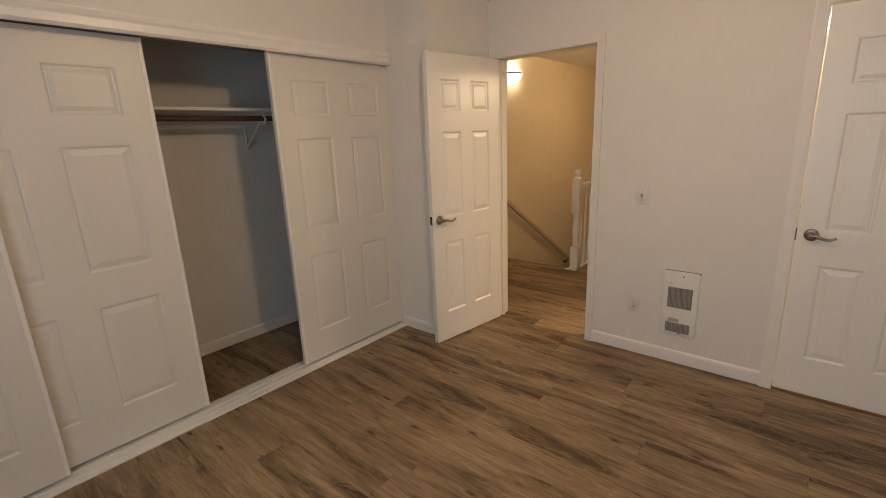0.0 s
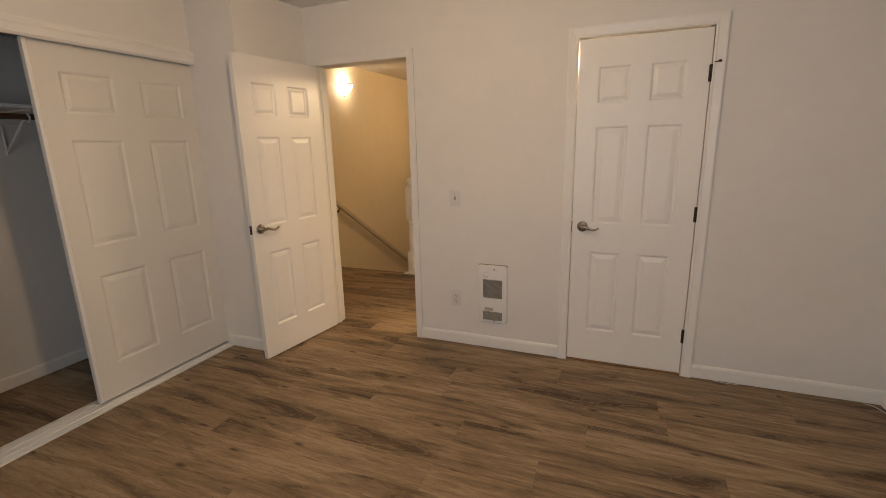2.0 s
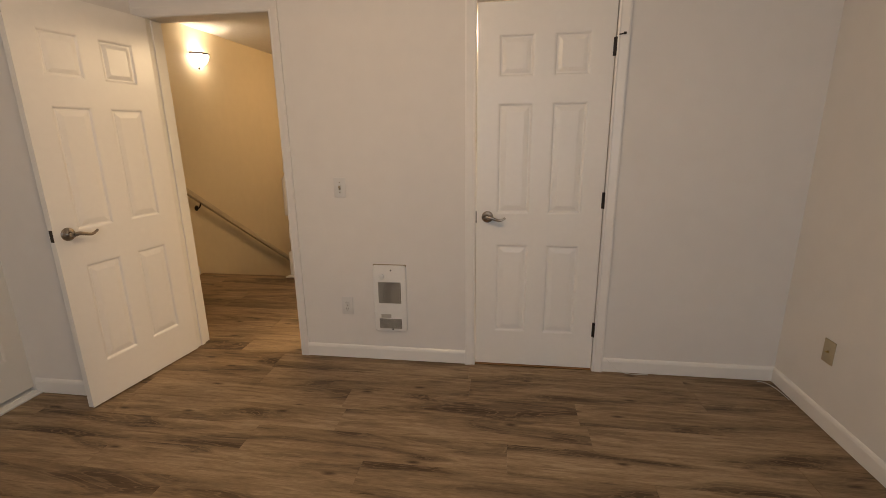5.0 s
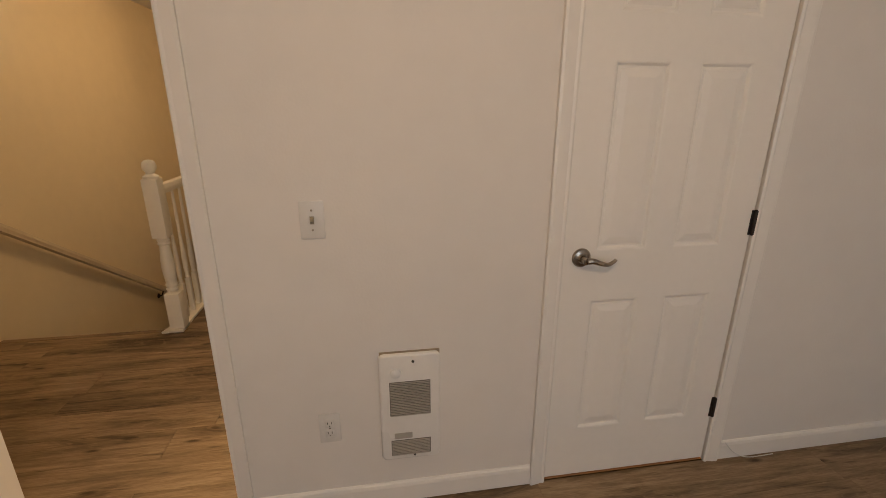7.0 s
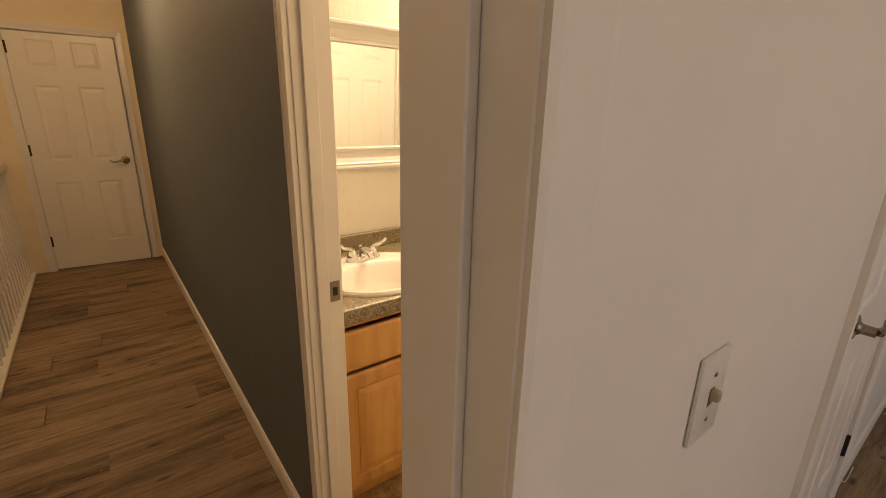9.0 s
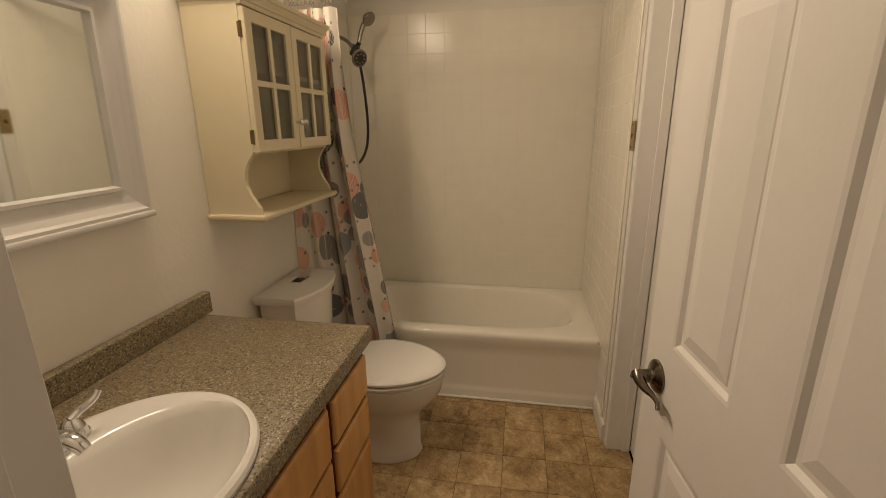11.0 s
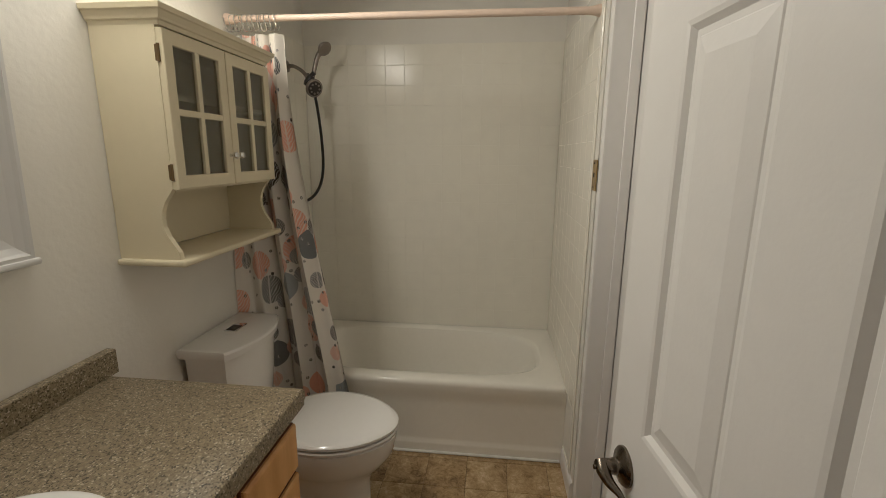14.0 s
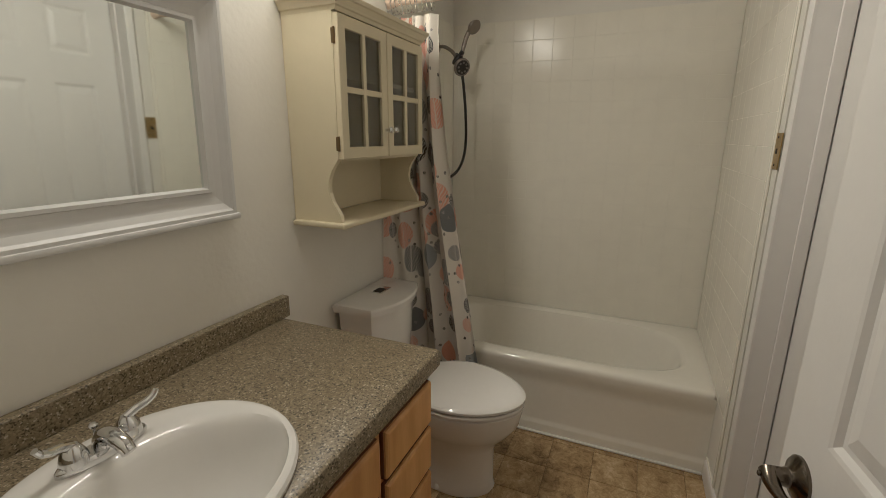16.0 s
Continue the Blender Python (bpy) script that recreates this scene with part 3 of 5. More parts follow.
# floors under the boards and squares
walls("floor", [(CLOSET_BACK, EAST, SOUTH, 0.0, -0.2, -0.008)], UNDER, "dark underlay below the laminate boards", "floor")
walls("floor_hall", [(HALL_W, HALL_E, 0.0, NOSE - 0.03, -0.2, -0.008), (RAIL_X - 0.02, HALL_E, NOSE - 0.03, HALL_N + 0.9, -0.06, -0.008)], UNDER, "dark underlay below the hall boards", "floor")
walls("floor_bath", [(BATH_W - 0.1, EAST, NT - 0.09, ALC_N, -0.2, -0.003)], SEAM, "seams below the vinyl squares", "floor")

# ---- trim ----


def moulding(w, t):
    """Casing section: across, out of the wall."""
    return [(0, 0), (0, t * 0.55), (w * 0.12, t * 0.75), (w * 0.25, t * 0.62), (w * 0.6, t * 0.85), (w * 0.85, t), (w, t * 0.9), (w, 0)]


def beaded(w, t):
    """Flat casing section with a groove and an outer bead."""
    return [(0, 0), (0, t), (w * 0.50, t), (w * 0.52, t * 0.1), (w * 0.73, t * 0.1), (w * 0.75, t * 0.8), (w * 0.86, t), (w, t * 0.8), (w, 0)]


def casing(name, a0, a1, head, w, t, to_world, label, left=True, right=True, paint=None, section=moulding):
    """Frame round an opening from a0 to a1; to_world takes (along, out, up)."""
    ob = thing(name, label, "door trim", kind="structure")
    sec = section(w, t)
    if left:
        b = loft([[(a0 - u, v, 0) for u, v in sec], [(a0 - u, v, head + u) for u, v in sec]])
        b.transform(to_world)
        part("casing_side", b, paint or TRIM, ob)
    if right:
        b = loft([[(a1 + u, v, 0) for u, v in sec], [(a1 + u, v, head + u) for u, v in sec]])
        b.transform(to_world)
        part("casing_side", b, paint or TRIM, ob)
    b = loft([[(a0 - u, v, head + u) for u, v in sec], [(a1 + u, v, head + u) for u, v in sec]])
    b.transform(to_world)
    part("casing_head", b, paint or TRIM, ob)
    return ob


FACE_S = Matrix(((1, 0, 0, 0), (0, -1, 0, 0), (0, 0, 1, 0), (0, 0, 0, 1)))                       # on y = 0, towards the bedroom
FACE_N = Matrix.Translation((0, NT, 0))                                                           # towards the hall or bath
FACE_W = Matrix.Translation((HALL_E, 0, 0)) @ Matrix(((0, -1, 0, 0), (1, 0, 0, 0), (0, 0, 1, 0), (0, 0, 0, 1)))
FACE_E = Matrix.Translation((BATH_W, 0, 0)) @ Matrix(((0, 1, 0, 0), (1, 0, 0, 0), (0, 0, 1, 0), (0, 0, 0, 1)))
casing("trim_1", DW0 + 0.004, DW1 - 0.004, HEAD - 0.004, 0.052, 0.013, FACE_S, "off-white painted door casing on the bedroom side", left=False, paint=PAINT)
casing("trim_2", D20 + 0.006, D21 - 0.006, HEAD - 0.004, 0.060, 0.017, FACE_S, "white painted moulded casing round the bathroom door")
casing("trim_3", D20 + 0.006, D21 - 0.006, HEAD - 0.004, 0.036, 0.011, FACE_N, "white painted moulded casing on the bathroom side", paint=DOOR)
casing("trim_4", BD0 + 0.0015, BD1 - 0.0015, HEAD - 0.0015, 0.052, 0.015, FACE_W, "white painted beaded casing on the hall side", section=beaded)
casing("trim_5", FD0 + 0.006, FD1 - 0.006, FHEAD - 0.004, 0.055, 0.016, Matrix.Translation((0, HALL_N, 0)) @ FACE_S, "cream painted casing round the far hall door")


def jamb(name, boxes, label):
    ob = thing(name, label, "door jamb", kind="structure")
    for c in boxes:
        part("jamb_board", box(*c, bevel=0.0015), TRIM, ob)
    return ob


JT = 0.006
jamb("jamb_1", [(DW0, DW0 + JT, -0.002, NT + 0.002, 0, HEAD), (DW1 - JT, DW1, -0.002, NT + 0.002, 0, HEAD), (DW0 + JT, DW1 - JT, -0.002, NT + 0.002, HEAD - JT, HEAD),
                (DW0 + JT, DW0 + JT + 0.01, 0.042, 0.075, 0, HEAD - JT), (DW1 - JT - 0.01, DW1 - JT, 0.042, 0.075, 0, HEAD - JT)], "off-white painted door jamb with stop")
jamb("jamb_2", [(D20, D20 + JT, -0.002, NT + 0.002, 0, HEAD), (D21 - JT, D21, -0.002, NT + 0.002, 0, HEAD), (D20 + JT, D21 - JT, -0.002, NT + 0.002, HEAD - JT, HEAD),
                (D21 - JT - 0.01, D21 - JT, 0.042, 0.075, 0, HEAD - JT)], "white painted door jamb with stop")
jamb("jamb_3", [(HALL_E - 0.002, BATH_W + 0.002, BD0, BD0 + JT, 0, HEAD), (HALL_E - 0.002, BATH_W + 0.002, BD1 - JT, BD1, 0, HEAD), (HALL_E - 0.002, BATH_W + 0.002, BD0 + JT, BD1 - JT, HEAD - JT, HEAD),
                (HALL_E + 0.022, BATH_W - 0.040, BD1 - JT - 0.011, BD1 - JT, 0, HEAD - JT), (HALL_E + 0.022, BATH_W - 0.040, BD0 + JT, BD0 + JT + 0.011, 0, HEAD - JT)], "white painted bathroom door jamb with stop")
jamb("jamb_4", [(FD0, FD0 + JT, HALL_N - 0.002, HALL_N + 0.122, 0, FHEAD), (FD1 - JT, FD1, HALL_N - 0.002, HALL_N + 0.122, 0, FHEAD), (FD0 + JT, FD1 - JT, HALL_N - 0.002, HALL_N + 0.122, FHEAD - JT, FHEAD),
                (FD1 - JT - 0.035, FD1 - JT, HALL_N + 0.04, HALL_N + 0.075, 0, FHEAD - JT)], "white painted far door jamb")

BASE = [(0, 0), (0.012, 0), (0.012, 0.066), (0.009, 0.078), (0.004, 0.084), (0, 0.085)]


def baseboard(p, q, out, label="white painted low baseboard with eased top edge"):
    """Run from p to q on the floor; out points into the room."""
    p, q, out = Vector((*p, 0.004)), Vector((*q, 0.004)), Vector((*out, 0)).normalized()
    b = loft([[p + out * u + Vector((0, 0, v)) for u, v in BASE], [q + out * u + Vector((0, 0, v)) for u, v in BASE]])
    return structure("baseboard", b, TRIM, label, "baseboard")


baseboard((DW1 + 0.045, 0), (D20 - 0.055, 0), (0, -1))
baseboard((D21 + 0.055, 0), (EAST, 0), (0, -1))
baseboard((EAST, -0.013), (EAST, SOUTH), (-1, 0))
baseboard((WEST, -0.595), (-1.84, -0.595), (0, -1))
baseboard((-1.835, -0.608), (-1.755, 0.0), (1, -0.14))
baseboard((CLOSET_BACK, -3.75), (CLOSET_BACK, -0.595), (1, 0))
baseboard((CLOSET_BACK + 0.013, -0.595), (WEST - 0.2, -0.595), (0, -1))
baseboard((EAST - 0.013, SOUTH), (-2.2, SOUTH), (0, 1))
baseboard((HALL_W, NT), (HALL_W, NOSE - 0.04), (1, 0), "cream painted low hall baseboard")
baseboard((HALL_E, BD1 + 0.065), (HALL_E, HALL_N), (-1, 0), "white painted low hall baseboard")
baseboard((0.953, FUR), (1.185, FUR), (0, 1), "white painted baseboard stub beside the tub")
baseboard((BATH_W + 0.0, NT), (D20 - 0.055, NT), (0, 1))

# window in the south wall
win = thing("window_1", "white framed bedroom window in the south wall", "window", pose(0.2, SOUTH - 0.06, 0.87), kind="structure")
for nm, c in (("frame_side", (-0.85, -0.80, -0.05, 0.05, 0, 1.16)), ("frame_side", (0.80, 0.85, -0.05, 0.05, 0, 1.16)), ("frame_rail", (-0.80, 0.80, -0.05, 0.05, 0, 0.05)),
              ("frame_rail", (-0.80, 0.80, -0.05, 0.05, 1.11, 1.16)), ("mullion", (-0.025, 0.025, -0.03, 0.03, 0.05, 1.11))):
    part(nm, box(*c, bevel=0.004), TRIM, win)
for s in (-1, 1):
    pane = part("pane", box(min(s * 0.026, s * 0.80), max(s * 0.026, s * 0.80), -0.003, 0.003, 0.05, 1.11), clear("pane_glass", (1, 1, 1), 0.0), win)
    pane.visible_shadow = False

# ---- doors ----
ROWS6 = ((0.215, 0.755), (0.935, 1.53), (1.66, 1.87))


def leaf(parent, w, h, t, material, rows=ROWS6, stile=0.112, mid=0.098, both=True, name="leaf", m=None):
    """A moulded panel door leaf from x 0 to w, y -t/2 to t/2, with raised panels as parts."""
    pw = (w - 2 * stile - mid) / 2
    cols = ((stile, stile + pw), (stile + pw + mid, w - stile))
    xs = sorted({0, w, *(v for c in cols for v in c)})
    zs = sorted({0, h, *(v for r in rows for v in r)})
    b = bmesh.new()
    ring = ((0, 0), (0.006, 0.0015), (0.013, 0.0075), (0.020, 0.0075))
    for side in ((-1, 1) if both else (-1,)):
        def v(x, z, d=0):
            return b.verts.new((x, side * (t / 2 - d), z))
        for x0, x1 in zip(xs, xs[1:]):
            for z0, z1 in zip(zs, zs[1:]):
                if (x0, x1) in cols and (z0, z1) in rows:
                    rings = [[v(x0 + o, z0 + o, d), v(x1 - o, z0 + o, d), v(x1 - o, z1 - o, d), v(x0 + o, z1 - o, d)] for o, d in ring]
                    for p, q in zip(rings, rings[1:]):
                        for k in range(4):
                            b.faces.new((p[k], p[(k + 1) % 4], q[(k + 1) % 4], q[k]))
                    b.faces.new(rings[-1])
                else:
                    b.faces.new((v(x0, z0), v(x1, z0), v(x1, z1), v(x0, z1)))
    box(0.0005, w - 0.0005, -t / 2 + 0.009, t / 2 - 0.009, 0.0005, h - 0.0005, bm=b)
    for c in ((0, 0.004, -t / 2 + 0.001, t / 2 - 0.001, 0, h), (w - 0.004, w, -t / 2 + 0.001, t / 2 - 0.001, 0, h), (0, w, -t / 2 + 0.001, t / 2 - 0.001, h - 0.004, h), (0, w, -t / 2 + 0.001, t / 2 - 0.001, 0, 0.004)):
        box(*c, bm=b)
    bmesh.ops.remove_doubles(b, verts=b.verts[:], dist=0.0001)
    bmesh.ops.recalc_face_normals(b, faces=b.faces[:])
    lf = part(name, b, material, parent, m=m)
    for z0, z1 in rows:
        o0, o1 = 0.021, 0.046
        if z1 - z0 < 0.3:
            o1 = 0.040
        hw, hz = pw / 2, (z1 - z0) / 2
        for side in ((-1, 1) if both else (-1,)):
            pb = loft([[(sx * (hw - o), side * -d, sz * (hz - o)) for sx, sz in ((-1, -1), (1, -1), (1, 1), (-1, 1))] for o, d in ((o0, 0.0075), (o0 + 0.002, 0.006), (o1, 0.001), (o1 + 0.003, 0.001))])
            me = mesh("panel", pb, material)
            for x0, x1 in cols:
                part("panel", me, material, lf, m=pose((x0 + x1) / 2, side * t / 2, (z0 + z1) / 2))
    return lf


def lever(parent, m, flip=1, material=NICKEL, droop=0.0, reach=1.0):
    """Round rose, neck and curved lever standing out along -y, reaching along flip * x."""
    turn = pose(0, 0, 0, 90)
    rose = part("rose", lathe([(0, 0.0), (0.033, 0.0), (0.033, 0.004), (0.029, 0.009), (0.018, 0.012), (0.013, 0.018), (0.012, 0.045), (0, 0.047)], 24, turn), material, parent, "round brushed nickel rose", True, m)
    pts = curve_points([(0, -0.047, 0), (0.020 * flip, -0.052, 0.003), (0.05 * flip, -0.053, -0.006), (0.08 * flip, -0.050, -0.012), (0.102 * flip, -0.048, -0.004), (0.112 * flip, -0.047, 0.003)], 5)
    rad = [0.011 - 0.005 * min(1, i / (len(pts) - 1) * 1.3) for i in range(len(pts))]
    rad[0] = 0.008
    pts = [Vector((p.x * reach, p.y, p.z)) for p in pts]
    part("handle", tube(pts, rad, 10), material, rose, "curved nickel lever", True, pose(0, 0, 0, 0, droop * flip, 0))
    return rose


def drop_lever(parent, m, material):
    """Short privacy lever: rose, stubby hub and a teardrop handle that curls back to the door."""
    turn = pose(0, 0, 0, 90)
    rose = part("rose", lathe([(0, 0.0), (0.032, 0.0), (0.032, 0.004), (0.028, 0.008), (0.017, 0.011), (0.0135, 0.015), (0.0135, 0.019), (0.0125, 0.021), (0.0125, 0.033), (0, 0.034)], 24, turn), material, parent, "round dark pewter rose", True, m)
    pts = curve_points([(-0.005, -0.035, 0.002), (0.009, -0.037, -0.003), (0.025, -0.033, -0.010), (0.042, -0.025, -0.015), (0.056, -0.021, -0.021), (0.066, -0.023, -0.029)], 5)
    rad = [0.0135 - 0.009 * min(1, i / (len(pts) - 1) * 1.5) for i in range(len(pts))]
    hd = part("handle", tube(pts, rad, 12), material, rose, "curled pewter lever", True)
    part("lock_button", lathe([(0.004, 0), (0.004, 0.002), (0.003, 0.003), (0, 0.003)], 12, pose(0.0, -0.048, -0.001, 90)), material, hd, "", True)
    return rose


def hinge(parent, x, y, z, material=BRONZE):
    b = lathe([(0, -0.046), (0.004, -0.046), (0.0065, -0.043), (0.0065, 0.043), (0.004, 0.046), (0, 0.046)], 10, pose(x, y, z))
    box(x - 0.013, x + 0.013, y + 0.002, y + 0.006, z - 0.044, z + 0.044, bm=b)
    return part("hinge", b, material, parent, "dark metal hinge", True)


DT = 0.035
# open bedroom door, hinged on the west jamb, swung into the bedroom
d1 = thing("door_1", "white six-panel bedroom door standing wide open", "door", pose(DW0 + 0.008, -0.014, 0.010, 0, 0, -98.0), kind="structure")
leaf(d1, 0.702, 2.030, DT, DOOR)
lever(d1, pose(0.640, DT / 2, 0.925, 0, 0, 180), flip=1)
lever(d1, pose(0.640, -DT / 2, 0.925), flip=-1)
part("latch_plate", box(0.699, 0.7025, -0.012, 0.012, 0.895, 0.955, bevel=0.001), BRONZE, d1, "dark metal latch plate")
for z in (0.25, 1.02, 1.80):
    hinge(d1, -0.002, -DT / 2 - 0.004, z)
# closed bathroom door
d2 = thing("door_2", "white six-panel door closed in a white casing", "door", pose(D20 + 0.010, DT / 2 + 0.002, 0.014), kind="structure")
leaf(d2, D21 - D20 - 0.020, 2.022, DT, DOOR)
lever(d2, pose(0.063, -DT / 2, 0.915), flip=1, reach=0.9)
part("strike", box(-0.004, 0.001, -0.0185, 0.0, 0.88, 0.945, bevel=0.001), BRONZE, d2, "dark strike edge")
for z in (0.25, 1.013, 1.79):
    hinge(d2, D21 - D20 - 0.016, -DT / 2 - 0.006, z)
pin = part("hinge_pin_stop", merge(tube([(0, 0, 0), (0.03, -0.02, 0.004)], 0.003, 8), lathe([(0, -0.006), (0.006, -0.006), (0.006, 0.006), (0, 0.006)], 10, pose(0.032, -0.022, 0.004, 0, 90, 0))), BRONZE, d2, "hinge pin door stop", True,
           pose(D21 - D20 - 0.016, -DT / 2 - 0.006, 1.842))
tagged(new("threshold_strip", mesh("threshold_strip", box(D20 + 0.006, D21 - 0.006, 0.002, 0.034, 0.0005, 0.0055, bevel=0.002), STRIP)), "thin wooden threshold strip under the bathroom door", "threshold", kind="structure")
# bathroom door from the hall, open into the bathroom
d3 = thing("door_3", "white six-panel bathroom door standing open", "door", pose(BATH_W - 0.004, BD0 + 0.028, 0.012, 0, 0, 6.6), kind="structure")
leaf(d3, 0.655, 2.025, DT, DOOR, rows=((0.22, 0.815), (0.998, 1.568), (1.70, 1.895)), stile=0.098, mid=0.106)
drop_lever(d3, pose(0.597, DT / 2, 0.918, 0, 0, 180), PEWTER)
lever(d3, pose(0.597, -DT / 2, 0.925), flip=-1, material=STEEL)
part("latch_plate", box(0.654, 0.6575, -0.012, 0.012, 0.895, 0.955, bevel=0.001), STEEL, d3, "satin steel latch plate")
# far door at the end of the hall, ajar towards the hall
d4 = thing("door_4", "cream-lit panel door standing slightly ajar", "door", pose(FD0 + 0.010, HALL_N + 0.02, 0.012, 0, 0, -5.0), kind="structure")
leaf(d4, 0.690, 1.918, DT, DOOR)
lever(d4, pose(0.630, -DT / 2, 0.925), flip=-1)
for z in (0.25, 1.02, 1.80):
    hinge(d4, -0.002, -DT / 2 - 0.004, z)


def strike_plate(m, label):
    ob = thing("strike_plate", label, "strike plate", m)
    b = box(-0.0015, 0.0, -0.014, 0.014, -0.029, 0.029, bevel=0.0006)
    part("plate", b, STEEL, ob)
    part("latch_hole", box(-0.0022, -0.0014, -0.007, 0.007, -0.012, 0.012, bevel=0.0003), DARK, ob)
    for z in (-0.021, 0.021):
        part("screw", lathe([(0, 0), (0.003, 0), (0.0022, 0.0012), (0, 0.0014)], 8, pose(-0.0015, 0, z, 0, -90, 0)), NICKEL, ob)
    return ob


strike_plate(pose(DW1 - JT - 0.0005, 0.020, 0.94), "dark metal strike plate on the bedroom jamb")
strike_plate(pose(BATH_W - 0.021, BD1 - JT - 0.0005, 0.935, 0, 0, 90), "satin metal strike plate on the bathroom jamb")

# ---- bedroom things ----
# sliding closet doors: outer ones on the front track, the middle one behind
SLW = 0.94
PANEL_ROWS = ((0.20, 0.74), (0.91, 1.50), (1.63, 1.85))


def slider(y0, x, label):
    ob = thing("closet_door", label, "sliding door", pose(x, y0, 0.032, 0, 0, 90), group="sliding closet doors")
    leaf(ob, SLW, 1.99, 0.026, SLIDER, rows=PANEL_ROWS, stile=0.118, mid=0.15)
    for xx in (0.0, SLW):
        part("edge_strip", box(xx - 0.010, xx + 0.010, -0.0165, 0.0165, 0.0, 1.99, bevel=0.003), TRIM, ob, "white metal edge strip")
    return ob


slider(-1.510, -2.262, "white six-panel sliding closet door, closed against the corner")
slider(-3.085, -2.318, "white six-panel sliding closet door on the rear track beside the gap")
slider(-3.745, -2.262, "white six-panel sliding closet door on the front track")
hd = thing("closet_header", "white painted metal track fascia over the closet doors", "closet track", pose(0, 0, 2.03))
part("fascia", prism([(-2.219, -0.016), (-2.203, -0.016), (-2.192, -0.004), (-2.192, 0.028), (-2.186, 0.040), (-2.192, 0.052), (-2.198, 0.062), (-2.198, 0.068), (-2.219, 0.068)], -3.75, -0.597, ALONG_Y), TRIM, hd)
part("track_top", box(-2.345, -2.219, -3.75, -0.597, -0.005, -0.001), STEEL, hd, "dull metal track")
tr = thing("closet_floor_track", "white painted floor strip with metal sliding track", "closet track", pose(0, 0, 0))
part("strip", box(-2.345, -2.187, -3.75, -0.60, 0.001, 0.012, bevel=0.002), TRIM, tr)
for x in (-2.350, -2.289, -2.236):
    part("track_rib", box(x - 0.002, x + 0.002, -3.75, -0.60, 0.012, 0.0155), TRIM, tr, "low painted track rib")
# shelf and rod
sh = thing("closet_shelf", "white painted closet shelf on wall cleat and brackets", "shelf", pose(CLOSET_BACK, -2.1, 1.72))
part("board", box(0.002, 0.36, -1.64, 1.50, 0, 0.02, bevel=0.002), TRIM, sh)
part("cleat", box(0.002, 0.02, -1.64, 1.50, -0.085, 0, bevel=0.002), TRIM, sh)
for y in (-0.75, 0.79):
    part("bracket", merge(tube([(0.02, y, -0.24), (0.30, y, -0.03)], 0.007, 8), tube([(0.014, y, -0.005), (0.014, y, -0.26)], 0.007, 8), tube([(0.02, y, -0.006), (0.33, y, -0.006)], 0.007, 8)), TRIM, sh, "white steel shelf bracket", True)
    part("rod_hook", tube(curve_points([(0.30, y, -0.02), (0.325, y, -0.05), (0.31, y, -0.075), (0.285, y, -0.06)], 4), 0.006, 8), TRIM, sh, "", True)
rod = thing("closet_rod", "dark brown round wooden hanging rod under the shelf", "closet rod", pose(CLOSET_BACK + 0.30, -2.1, 1.675))
part("pole", tube([(0, -1.64, 0), (0, 1.50, 0)], 0.017, 14), RODWOOD, rod, "", True)

# wall heater
he = thing("wall_heater", "white enamelled in-wall electric heater with two louvred grilles", "heater", pose(-0.310, 0, 0.413))


def rounded(hw, hz, rad, y, n=5):
    """A rounded rectangle standing in the plane y."""
    return [(sx * (hw - rad) + rad * math.cos(a0 + 1.5708 * k / n), y, sz * (hz - rad) + rad * math.sin(a0 + 1.5708 * k / n))
            for sx, sz, a0 in ((1, 1, 0.0), (-1, 1, 1.5708), (-1, -1, 3.14159), (1, -1, 4.71239)) for k in range(n + 1)]


part("faceplate", loft([rounded(0.104 - o, 0.214 - o, 0.018, y) for o, y in ((0.0, 0.0), (0.0, -0.009), (0.0015, -0.014), (0.005, -0.0172), (0.009, -0.018))]), ENAMEL, he, "", True)
part("gasket", box(-0.100, 0.104, -0.006, 0.0, 0.20, 0.2185, bevel=0.001), shade("old_caulk", (0.30, 0.24, 0.17), 0.8), he, "dirty caulk edge")
for z0, z1 in ((-0.026, 0.110), (-0.192, -0.128)):
    gr = part("grille", box(-0.070, 0.070, -0.0192, -0.017, z0, z1, bevel=0.0004), GRILLE, he, "grey louvred metal grille")
    n = int((z1 - z0) / 0.0062)
    sl = mesh("slat", box(-0.068, 0.068, -0.0035, 0.0, -0.0012, 0.0012), SLAT)
    for k in range(n):
        part("slat", sl, SLAT, gr, m=pose(0, -0.0195, z0 + (k + 0.6) * (z1 - z0) / n, 25))
part("dial", lathe([(0, 0), (0.019, 0), (0.017, 0.008), (0.009, 0.012), (0, 0.013)], 20, pose(-0.048, -0.018, 0.145, 90)), ENAMEL, he, "white thermostat knob", True)
part("badge", box(-0.058, 0.005, -0.0195, -0.018, -0.122, -0.098, bevel=0.0004), SLAT, he, "small metal label")
for z in (0.185, -0.196):
    part("screw", lathe([(0, 0), (0.005, 0), (0.004, 0.003), (0, 0.004)], 10, pose(0.012, -0.018, z, 90)), DARK, he)


def cover_plate(name, label, category, m, material=PLASTIC, w=0.072, h=0.115):
    ob = thing(name, label, category, m)
    part("plate", box(-w / 2, w / 2, -0.006, 0, -h / 2, h / 2, bevel=0.003, seg=2), material, ob, "", True)
    return ob


